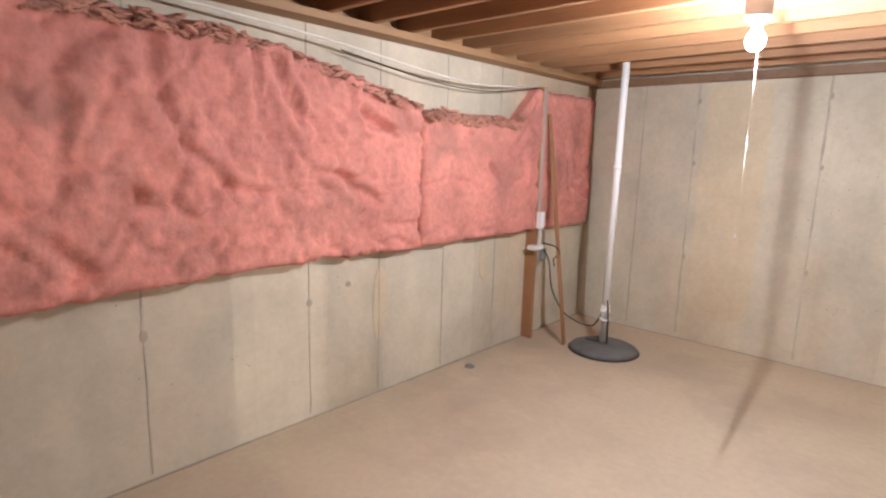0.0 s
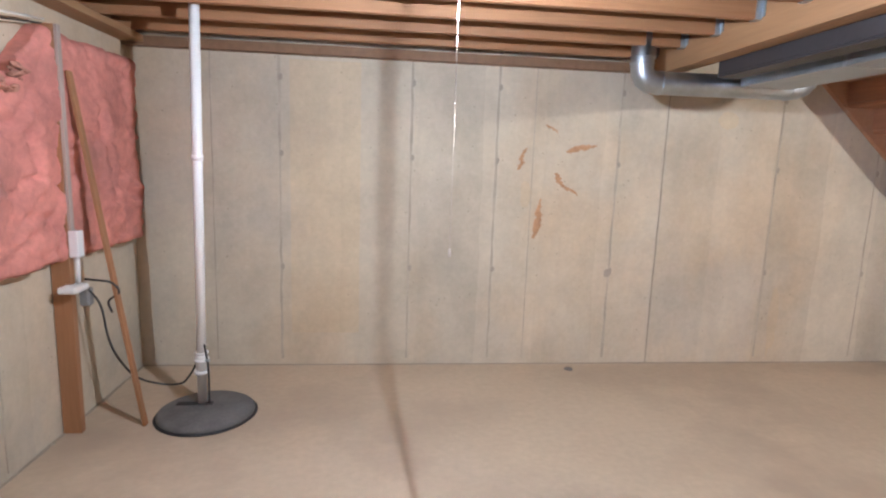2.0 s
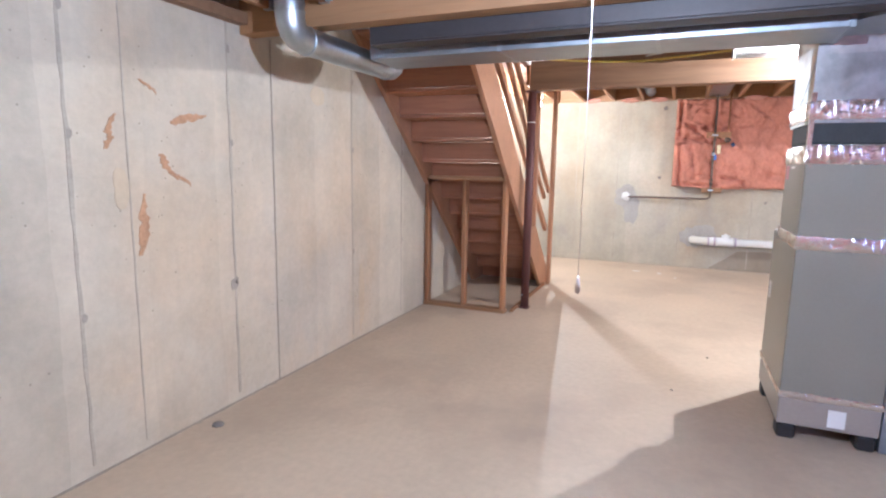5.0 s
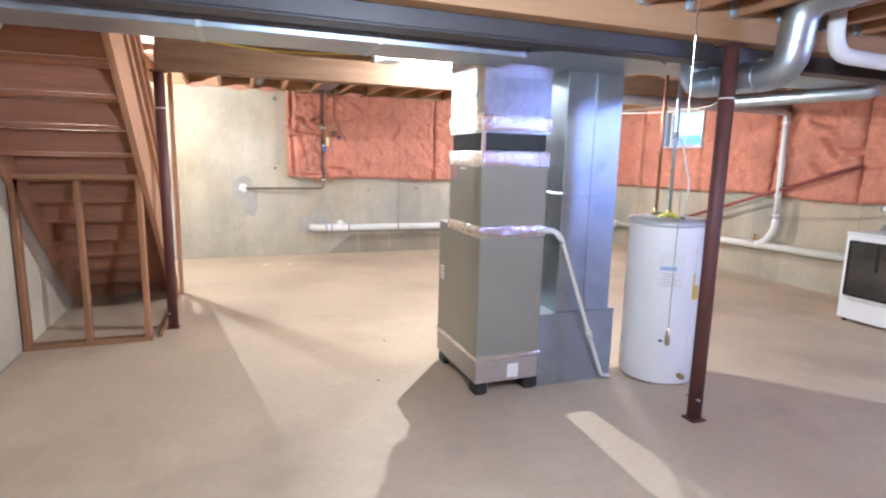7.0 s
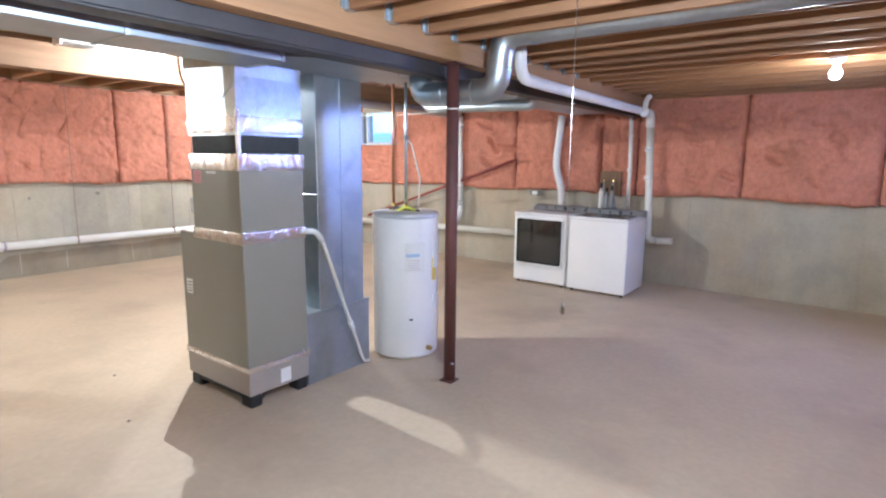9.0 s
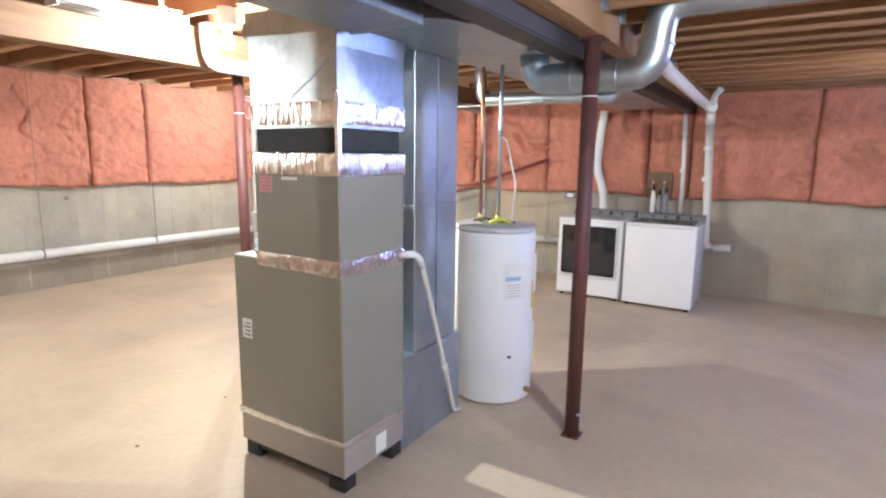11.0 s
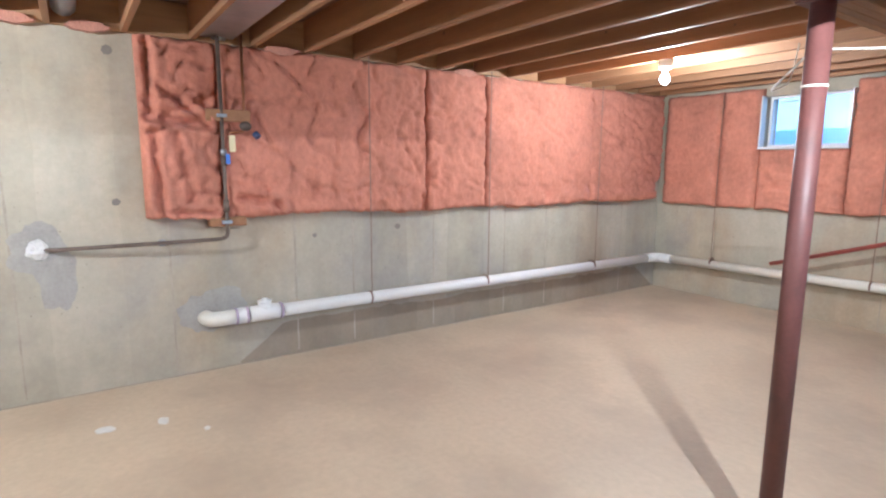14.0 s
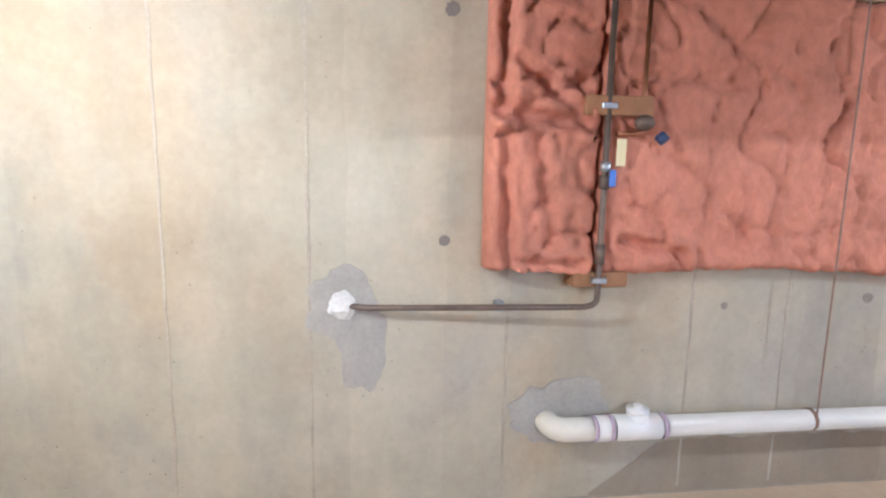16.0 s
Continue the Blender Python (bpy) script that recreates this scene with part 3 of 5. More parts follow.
part("bottom_flange", box((1.545, SOUTH, 2.09), (1.67, 4.86, 2.102), 0.003), STEEL_DARK, sb)
part("side_plate", box((1.545, SOUTH, 2.1025), (1.56, 4.86, 2.40), 0.003), STEEL_DARK, sb)
part("top_flange", box((1.545, SOUTH, 2.4005), (1.67, 4.86, 2.412), 0.003), STEEL_DARK, sb)
b2 = thing("beam", (BEAM2[0], SOUTH, 2.19), "brown dropped timber beam under the east joists", "beam")
for i in range(4):
    x = BEAM2[0] + 0.04 * i
    part("ply", box((x, SOUTH, 2.19), (x + 0.0385, NORTH - 1.0, HE), 0.003), PINE_BROWN, b2)
solo("sill_plate", box((WEST + 0.001, SOUTH, 2.245), (WEST + 0.14, NORTH - 0.072, HW - 0.001), 0.003), PINE_Y, "pine sill plate along the top of the west wall", "plate")
# browner pine than the west plate: the shade under the joists is in its colour
solo("sill_plate", box((WEST + 0.001, NORTH - 0.07, 2.225), (BEAM1[0] - 0.002, NORTH - 0.002, HW - 0.001), 0.003), PINE_BROWN, "pine sill plate along the top of the north wall", "plate")
solo("rim_board", box((EAST - 0.04, SOUTH, HE), (EAST - 0.002, NORTH, DECK_E - 0.004), 0.003), PINE_Y, "pine rim board behind the joist ends", "board")
solo("rim_board", box((WEST + 0.002, SOUTH, HW + 0.004), (WEST + 0.03, NORTH, DECK_W - 0.004), 0.003), PINE_Y, "pine rim board behind the joist ends", "board")
for i, (yy, zz) in enumerate(((4.55, 2.47), (4.0, 2.46), (3.6, 2.46), (2.35, 2.45), (0.6, 2.45))):
    solo("insulation_tuft", blot(0, EAST - 0.05, yy, zz, 0.13, 0.035, 300 + i, 12, -0.05), PINK_EDGE, "torn tan insulation scrap stuffed over the wall", "insulation", "insulation scraps")
for i, (xx, zz) in enumerate(((0.85, 2.40), (1.45, 2.37), (1.95, 2.34), (2.5, 2.38), (4.9, 2.40))):
    solo("insulation_tuft", blot(1, SOUTH + 0.05, xx, zz, 0.16, 0.05, 320 + i, 12, 0.06), PINK_EDGE, "torn tan insulation scrap stuffed over the wall", "insulation", "insulation scraps")


# ---- fibreglass blankets ----
def batt(parent, side, at, u0, u1, low, high, thick=0.09, seed=0, step=0.05, ruck=1.0, mat=None, folds=()):
    """A pillow of fibreglass between two seams, with deep folds (u, v, u, v, width, depth). side: 0 on a wall x = at, 1 on y = at; the sign of thick says which way it bulges."""
    nu, nv = max(3, int(abs(u1 - u0) / step)), 56
    own = bmesh.new()
    grid, back = [], []
    for i in range(nu + 1):
        u = u0 + (u1 - u0) * i / nu
        lo = low(u) + 0.022 * noise.noise((u * 5, seed, 0)) + 0.012 * noise.noise((u * 25, seed, 3))
        hi = high(u) + 0.015 * noise.noise((u * 5, seed, 9)) + 0.008 * noise.noise((u * 21, seed, 3))
        col, rear = [], []
        for j in range(nv + 1):
            v = lo + (hi - lo) * j / nv
            side_gap = min(i, nu - i) / nu * abs(u1 - u0)
            e = min(1, side_gap / 0.05 + 0.35)
            f = min(1, min(j / nv * (hi - lo) / 0.03, (nv - j) / nv * (hi - lo) / 0.06) + 0.55)
            d = (e ** 0.5) * (f ** 0.5)
            crease = abs(noise.noise((u * 2.4 + seed, v * 2.9, seed + 4)))
            crease2 = abs(noise.noise((u * 5.2, v * 4.4 + seed, seed + 8)))
            d += ruck * (0.16 * noise.noise((u * 1.9, v * 2.2, seed)) - 0.22 * max(0, 1 - crease / 0.06) - 0.20 * max(0, 1 - crease2 / 0.08) + 0.12 * noise.noise((u * 7, v * 11, seed)) + 0.10 * noise.noise((u * 22, v * 22, seed)) + 0.05 * noise.noise((u * 41, v * 41, seed)))
            for fu0, fv0, fu1, fv1, fw, fd in folds:
                du, dv = fu1 - fu0, fv1 - fv0
                q = max(0.0, min(1.0, ((u - fu0) * du + (v - fv0) * dv) / (du * du + dv * dv)))
                wob = 0.02 * noise.noise((u * 9, v * 9, seed + fd))
                r = math.hypot(u - fu0 - du * q + wob, v - fv0 - dv * q + wob) / fw
                if r < 4:
                    d += fd * (0.45 * math.exp(-(r - 2) ** 2) - math.exp(-r * r))
            d = max(0.12, d) * thick
            w = at + d
            col.append(own.verts.new((w, u, v) if side == 0 else (u, w, v)))
            rear.append(own.verts.new((at, u, v) if side == 0 else (u, at, v)))
        grid.append(col)
        back.append(rear)
    for i in range(nu):
        for j in range(nv):
            own.faces.new((grid[i][j], grid[i + 1][j], grid[i + 1][j + 1], grid[i][j + 1])).smooth = True
        own.faces.new((grid[i][0], grid[i + 1][0], back[i + 1][0], back[i][0]))
        own.faces.new((grid[i][nv], grid[i + 1][nv], back[i + 1][nv], back[i][nv]))
    for j in range(nv):
        own.faces.new((grid[0][j], grid[0][j + 1], back[0][j + 1], back[0][j]))
        own.faces.new((grid[nu][j], grid[nu][j + 1], back[nu][j + 1], back[nu][j]))
    bmesh.ops.recalc_face_normals(own, faces=own.faces[:])
    return part("batt", own, mat or PINK, parent)


def roll(parent, pts, r, seed, mat):
    """A ragged torn lip along the top of a blanket: many small flattened tufts of fibre."""
    rnd = random.Random(seed)
    own = bmesh.new()
    for a, b in zip(pts, pts[1:]):
        a, b = Vector(a), Vector(b)
        for k in range(15):
            c = a.lerp(b, rnd.random()) + Vector((rnd.uniform(-0.6, 0.7) * r, 0, rnd.uniform(-1.0, 0.9) * r))
            size = r * rnd.uniform(0.25, 0.75)
            tuft = bmesh.ops.create_icosphere(own, subdivisions=2, radius=1.0)["verts"]
            turn = Matrix.Rotation(rnd.uniform(-0.4, 0.4), 3, "X") @ Matrix.Rotation(rnd.uniform(-0.3, 0.3), 3, "Z")
            for v in tuft:
                p = Vector((v.co.x * 0.55, v.co.y * rnd.uniform(1.8, 2.3), v.co.z * 0.45)) * size
                p += noise.noise_vector(v.co * 2.3 + c * 40) * size * 0.6
                v.co = c + turn @ p
    for f in own.faces:
        f.smooth = True
    return tagged(part("torn_lip", own, mat, parent, "torn brownish lip of the blanket"), kind="stuff")


def west_top(u):
    if u < 1.9:
        return 2.13
    if u < 3.26:
        return 2.13 - 0.26 * ((u - 1.9) / 1.36) ** 1.3
    if u < 4.3:
        return 1.86
    return min(2.12, 1.86 + (u - 4.3) * 0.9)


bw = thing("insulation_blanket", (WEST, 2.0, 1.0), "pink fibreglass blanket sagging from the west wall, torn on top", "insulation", "insulation blankets")
batt(bw, 0, WEST + 0.002, W2[1] + 0.02, 0.95, lambda u: 0.97, west_top, 0.10, 1, mat=PINK_W)
batt(bw, 0, WEST + 0.002, 0.95, 3.255, lambda u: 0.955 - 0.02 * math.sin(u * 2), west_top, 0.115, 2, 0.022, 1.2, mat=PINK_W, folds=((1.60, 2.20, 1.63, 1.80, 0.05, 0.28), (1.66, 1.72, 1.74, 1.58, 0.03, 0.18), (1.76, 1.55, 1.92, 1.40, 0.03, 0.28), (1.92, 1.40, 2.10, 1.37, 0.025, 0.25), (1.29, 1.75, 1.25, 1.45, 0.04, 0.25), (1.21, 1.18, 1.32, 1.05, 0.04, 0.28), (2.18, 2.0, 2.32, 1.75, 0.03, 0.4), (2.55, 1.45, 2.85, 1.30, 0.03, 0.35), (2.75, 1.80, 2.95, 1.70, 0.03, 0.45), (1.44, 1.36, 1.68, 1.30, 0.05, 0.2)))
batt(bw, 0, WEST + 0.002, 3.27, 5.56, lambda u: 0.96, west_top, 0.10, 3, 0.028, 1.2, mat=PINK_W, folds=((3.95, 1.50, 4.10, 1.38, 0.03, 0.6), (4.40, 1.60, 4.46, 1.42, 0.03, 0.5), (5.05, 1.75, 5.15, 1.25, 0.03, 0.6), (5.35, 1.32, 5.42, 1.26, 0.03, 0.9)))
lip = [(WEST + 0.10, 1.2 + 0.1 * i, west_top(1.2 + 0.1 * i) - 0.035) for i in range(21)]
roll(bw, lip, 0.034, 3, PINK_EDGE)
lip = [(WEST + 0.095, 3.28 + 0.1 * i, west_top(3.28 + 0.1 * i) - 0.035 + 0.015 * math.sin(i)) for i in range(12)]
roll(bw, lip, 0.038, 8, PINK_EDGE)

be = thing("insulation_blanket", (EAST, 0.5, 1.2), "pink fibreglass blanket hung in batts on the upper east wall", "insulation", "insulation blankets")
EAST_FOLDS = ((3.27, 2.40, 3.28, 1.90, 0.025, 0.7), (3.28, 1.80, 3.24, 1.22, 0.025, 0.6), (3.34, 1.92, 2.90, 1.86, 0.03, 0.9), (3.22, 2.12, 2.95, 1.92, 0.025, 0.6), (3.10, 2.06, 2.90, 2.02, 0.025, 0.4),
              (3.20, 1.25, 2.88, 1.23, 0.02, 0.6), (3.12, 1.78, 3.05, 1.34, 0.03, 0.4), (2.72, 1.34, 2.42, 1.28, 0.025, 0.6), (2.42, 1.28, 2.40, 1.20, 0.02, 0.5), (1.08, 1.30, 1.06, 1.18, 0.03, 0.8))
cuts = [3.35, 2.83, 1.03, 0.33, -1.22, SOUTH + 0.1]
for i, (a, b) in enumerate(zip(cuts, cuts[1:])):
    batt(be, 0, EAST - 0.002, b + 0.004, a - 0.004, lambda u: 1.165 + 0.012 * math.sin(u * 4) + 0.012 * max(0, u), lambda u: 2.45, -0.10, 10 + i, 0.02 if i < 2 else 0.03, 2.2 if i == 0 else 1.5, folds=EAST_FOLDS)

bs = thing("insulation_blanket", (2.0, SOUTH, 1.2), "orange-pink fibreglass blanket hung in batts on the upper south wall", "insulation", "insulation blankets")
SOUTH_FOLDS = ((3.75, 1.85, 3.55, 1.66, 0.035, 0.9), (3.50, 1.72, 3.32, 1.70, 0.035, 0.8), (3.85, 1.55, 3.72, 1.48, 0.03, 0.7), (3.95, 2.10, 3.70, 2.02, 0.035, 0.6), (2.70, 2.2, 2.62, 1.5, 0.03, 0.4), (2.05, 2.25, 2.02, 1.3, 0.03, 0.8), (1.8, 2.1, 1.78, 1.5, 0.03, 0.5), (0.55, 1.42, 0.45, 1.36, 0.03, 0.6), (0.10, 1.62, -0.02, 1.56, 0.03, 0.5), (0.9, 1.35, 0.8, 1.3, 0.03, 0.5), (-0.3, 1.4, -0.36, 1.32, 0.03, 0.6))
cuts = [WEST + 0.12, -0.9, 0.35, 1.55, 2.02, 3.3, 4.4, WX0 - 0.02]
for i, (a, b) in enumerate(zip(cuts, cuts[1:])):
    batt(bs, 1, SOUTH + 0.002, a + 0.004, b - 0.004, lambda u: 1.13 + 0.015 * math.sin(u * 3), lambda u: 2.43, 0.10, 20 + i, 0.035, 1.5, folds=SOUTH_FOLDS)
batt(bs, 1, SOUTH + 0.002, WX1 + 0.02, 6.93, lambda u: 1.12, lambda u: 2.43, 0.09, 31, 0.05)
batt(bs, 1, SOUTH + 0.002, 6.94, EAST - 0.1, lambda u: 1.12, lambda u: 2.43, 0.09, 32, 0.05)
batt(bs, 1, SOUTH + 0.002, WX0 - 0.015, WX1 + 0.015, lambda u: 1.12, lambda u: WZ0 - 0.03, 0.09, 33, 0.05)


# ---- windows ----
def window(name, axis, at, u0, u1, z0, z1, out, label):
    """A small basement window in a wall: frame, sash bars, pane, sill. out: +1 or -1, the way outdoors."""
    w = tagged(thing(name, ((u0 + u1) / 2, at, z0) if axis == 1 else (at, (u0 + u1) / 2, z0), label, "window"), kind="structure")

    def b(a, c, e, f, g, h, bv=0.0):
        lo, hi = sorted((e, f))
        return box((a, lo, g), (c, hi, h), bv) if axis == 1 else box((lo, a, g), (hi, c, h), bv)

    d0, d1 = at + out * 0.07, at + out * 0.13
    t = 0.028
    bmf = b(u0, u1, d0, d1, z0, z0 + t, 0.004)
    for args in ((u0, u1, d0, d1, z1 - t, z1), (u0, u0 + t, d0, d1, z0 + t, z1 - t), (u1 - t, u1, d0, d1, z0 + t, z1 - t)):
        join(bmf, b(*args, 0.004))
    part("window_frame", bmf, WHITE, w, "white vinyl window frame")
    p = part("pane", b(u0 + t, u1 - t, d0 + out * 0.03, d0 + out * 0.034, z0 + t, z1 - t), GLASS, w, "clear glass pane")
    p.visible_shadow = False
    part("window_sill", b(u0 - 0.02, u1 + 0.02, at + out * 0.065, at - out * 0.10, z0 - 0.025, z0 - 0.002, 0.004), WHITE, w)
    part("jamb", b(u0 - 0.014, u0 - 0.002, at + out * 0.06, at - out * 0.10, z0, z1), WHITE, w)
    part("jamb", b(u1 + 0.002, u1 + 0.014, at + out * 0.06, at - out * 0.10, z0, z1), WHITE, w)
    return w


GLASS = clear("window_glass", (0.96, 0.98, 1.0))
window("window_1", 1, SOUTH, WX0, WX1, WZ0, WZ1, -1, "small white basement window with daylight behind it")
window("window_2", 0, WEST, W2[0], W2[1], W2[2], W2[3], -1, "small white basement window high in the wall")
SKY = glow("pale_sky", (0.42, 0.82, 1.0), SKY_GLOW)
SKY_LOW = glow("blue_distance", (0.02, 0.27, 0.95), SKY_GLOW * 0.7)
solo("backdrop", box((WX0 - 3, SOUTH - 2.02, 2.10), (WX1 + 3, SOUTH - 2.0, 5)), SKY, "bright pale blue sky outside", "backdrop", kind="structure")
solo("backdrop_low", box((WX0 - 3, SOUTH - 2.03, -0.2), (WX1 + 3, SOUTH - 2.01, 2.098)), SKY_LOW, "blue shaded distance outside", "backdrop", kind="structure")
solo("backdrop_west", box((WEST - 1.42, W2[0] - 3, 0.5), (WEST - 1.4, W2[1] + 3, 5)), SKY_W, "bright pale blue sky outside", "backdrop", kind="structure")


# ---- bare bulbs ----
def bulb(x, y, z, top, string=0.0, group="bare bulbs", colour=COOL, share=1.0):
    t = thing("ceiling_bulb", (x, y, top), "bare lit light bulb in a white porcelain holder", "light bulb", group)
    prof = [(0.002, -0.036), (0.014, -0.033), (0.024, -0.022), (0.029, -0.006), (0.029, 0.006), (0.025, 0.022), (0.017, 0.038), (0.013, 0.05), (0.013, 0.058)]
    glass = part("bulb", lathe((x, y, z), [(r * 1.35, h * 1.2 if h < 0 else h) for r, h in prof], 20), FROST, t, "glowing frosted glass bulb")
    lamp = bpy.data.lights.new("bulb_light", "POINT")
    lamp.energy, lamp.color, lamp.shadow_soft_size = BULB_POWER * share, colour, 0.003
    ob = new("bulb_light", lamp)
    ob.location = (x, y, z)
    part("bulb_holder", lathe((x, y, z), [(0.014, 0.059), (0.02, 0.06), (0.024, 0.075), (0.05, 0.085), (0.055, top - z - 0.005), (0.055, top - z)], 20), CERAMIC, t, "white porcelain holder")
    if string:
        sx, sy = x - 0.008, y + 0.088
        part("pull_chain", pipe([(sx, sy, z + 0.10), (sx, sy, z - 0.36)], 0.0012, 8), CORD, t, "white beaded pull chain")
        part("pull_cord", pipe([(sx, sy, z - 0.355), (sx, sy, string + 0.02)], 0.0006, 8), CORD, t, "long thin pull cord")
        part("cord_knob", lathe((sx, sy, string), [(0.002, -0.010), (0.0045, -0.007), (0.0045, 0.005), (0.0028, 0.016), (0.002, 0.020)], 10), CORD, t, "small pale knob")
    return t


bulb(-0.20, 3.32, 2.085, HW, 1.24, share=0.90)
bulb(6.32, 5.06, 2.295, HE, colour=WARM, share=0.95)
bulb(3.60, 2.10, 2.26, HE, colour=WARM, share=1.15)
bulb(6.22, -0.39, 2.305, HE, colour=WARM, share=0.9)
bulb(-0.50, -0.30, 2.18, HW, colour=WARM, share=0.14)

# daylight that the west window lets in
day = bpy.data.lights.new("window_daylight", "AREA")
day.shape, day.size, day.size_y = "RECTANGLE", 0.34, 0.72
day.energy, day.color, day.spread = 14.0, (0.40, 0.46, 1.0), radians(110)
ob = new("window_daylight", day)
ob.matrix_world = look((WEST + 0.02, (W2[0] + W2[1]) / 2, (W2[2] + W2[3]) / 2), (1.0, 0.55, 0.1))


# ---- furnace with its plenum ----
FX0, FX1, FXU, FY0, FY1 = 2.17, 2.89, 2.705, 2.21, 2.67
fu = thing("furnace", (2.5, 2.44, 0), "tall taupe metal furnace cabinet on black feet, seams taped with foil", "furnace")
part("base_panel", box((FX0, FY0, 0.085), (FX1, FY1, 0.255), 0.004), TAUPE_LIGHT, fu, "paler taupe base panel")
cab = part("cabinet", box((FX0, FY0, 0.258), (FX1, FY1, 1.075), 0.005), TAUPE, fu)
up = part("coil_cabinet", box((FX0, FY0, 1.078), (FXU, FY1, 1.585), 0.005), TAUPE, fu)
for x in (FX0 + 0.06, FX1 - 0.07):
    for y in (FY0 + 0.05, FY1 - 0.05):
        foot = box((x - 0.055, y - 0.045, 0), (x + 0.055, y + 0.045, 0.085), 0.012)
        part("foot", foot, BLACK, fu, "black rubber foot")
part("pallet_rail", box((FX0 + 0.02, FY1 - 0.05, 0.055), (FX1 - 0.02, FY1 - 0.012, 0.084)), BLACK, fu)
part("flexible_collar", box((FX0 + 0.012, FY0 + 0.012, 1.586), (FXU - 0.012, FY1 - 0.012, 1.70), 0.006), CANVAS, fu, "black canvas collar")
pl = prism([(FX0, 1.69), (FXU, 1.69), (FXU, 2.02), (FXU + 0.02, 2.20), (FX0 - 0.02, 2.20), (FX0, 2.02)], 1, FY0, FY1)
part("plenum", pl, PLENUM, fu, "galvanised sheet plenum")
part("plenum_crease", prism([(FX0 - 0.002, 1.98), (FX0 + 0.30, 1.80), (FX0 + 0.31, 1.80), (FX0 + 0.02, 1.99)], 1, FY1, FY1 + 0.003), GALV_DULL, fu)


def tape(x0, x1, y0, y1, z0, z1, seed):
    """Foil tape wound round a cabinet: a rucked band with a wavy edge, one strip a side."""
    rnd = random.Random(seed)
    for face in ("y1", "x0", "y0", "x1"):
        n = 80
        own = bmesh.new()
        rows = [[], [], [], [], [], []]
        for i in range(n + 1):
            q = i / n
            lo, hi = z0 + 0.007 * (rnd.random() - 0.5), z1 + 0.007 * (rnd.random() - 0.5)
            for r, z in enumerate([lo + (hi - lo) * w for w in (0, 0.2, 0.4, 0.6, 0.8, 1)]):
                d = 0.002 + (0.006 * rnd.random() ** 2 + 0.003 * abs(noise.noise((q * 14, z * 30, seed)))) * (0 < r < 5)
                if face in ("y1", "y0"):
                    x = x0 - 0.006 + (x1 - x0 + 0.012) * q
                    rows[r].append(own.verts.new((x, y1 + d if face == "y1" else y0 - d, z)))
                else:
                    y = y0 - 0.006 + (y1 - y0 + 0.012) * q
                    rows[r].append(own.verts.new((x1 + d if face == "x1" else x0 - d, y, z)))
        for a, b in zip(rows, rows[1:]):
            for i in range(n):
                own.faces.new((a[i], a[i + 1], b[i + 1], b[i])).smooth = True
        part("foil_tape", own, FOIL, fu, "crinkled silver foil tape")


tape(FX0, FXU, FY0, FY1, 1.045, 1.115, 1)
tape(FX0, FXU, FY0, FY1, 1.485, 1.58, 2)
tape(FX0, FXU, FY0, FY1, 1.705, 1.80, 3)
tape(FX0, FX1, FY0, FY1, 0.235, 0.27, 4)
part("corner_tape", box((FX0 - 0.004, FY1 - 0.02, 1.49), (FX0 + 0.016, FY1 + 0.004, 1.84), 0.002), FOIL, fu)
lab = part("rating_label", box((2.775, FY1, 0.655), (2.845, FY1 + 0.002, 0.755)), PAPER, fu, "white printed rating label")
for i in range(4):
    part("print_line", box((2.783, FY1 + 0.002, 0.67 + 0.02 * i), (2.835 - 0.012 * (i % 2), FY1 + 0.003, 0.676 + 0.02 * i)), INK, lab)
pk = part("pink_label", box((2.585, FY1, 1.40), (2.672, FY1 + 0.002, 1.478)), PINK_PAPER, fu, "faded pink paper label")
for i in range(4):
    part("print_line", box((2.595, FY1 + 0.002, 1.413 + 0.016 * i), (2.66, FY1 + 0.0027, 1.416 + 0.016 * i)), SMEAR, pk)
part("name_plate", box((2.42, FY1, 1.462), (2.52, FY1 + 0.002, 1.476)), PAPER, fu)
part("paper_label", box((FX0 - 0.002, 2.36, 0.105), (FX0, 2.44, 0.20)), PAPER, fu, "white paper label")
part("top_flange", box((FXU + 0.002, FY0 + 0.01, 1.0755), (FX1 - 0.003, FY1 - 0.004, 1.081), 0.002), WHITE, fu, "white painted top of the wider cabinet")
fv = [(2.80, 2.50, 1.08), (2.80, 2.50, 1.72), (2.75, 2.47, 1.95), (2.69, 2.45, 2.03)]
part("flue_hose", pipe(fv, 0.088, 24, 0.22, 10, ribs=0.003, pitch=0.012), FOIL_HOSE, fu, "ribbed silver flexible duct")
part("hose_collar", cyl((2.80, 2.50, 1.081), (2.80, 2.50, 1.17), 0.09, n=24), GALV, fu)
part("switch_box", box((2.712, 2.60, 1.20), (2.75, 2.665, 1.30), 0.004), WHITE, fu, "white wiring box")

cd = thing("condensate_pipe", (2.15, 1.9, 0), "thin white drain pipe slanting from the furnace to the floor", "pipe")
part("pipe", pipe([(2.165, 2.24, 1.085), (2.13, 2.16, 1.085), (2.13, 2.11, 1.05), (2.165, 1.69, 0.03), (2.17, 1.62, 0.018)], 0.0135, 12, 0.05), PVC_OLD, cd)
part("elbow", pipe([(2.155, 2.22, 1.085), (2.13, 2.16, 1.085), (2.132, 2.095, 1.01)], 0.0175, 12, 0.03), PVC, cd)
part("coupling", cyl((2.153, 1.834, 0.38), (2.155, 1.81, 0.325), 0.02, n=12), PVC_OLD, cd)

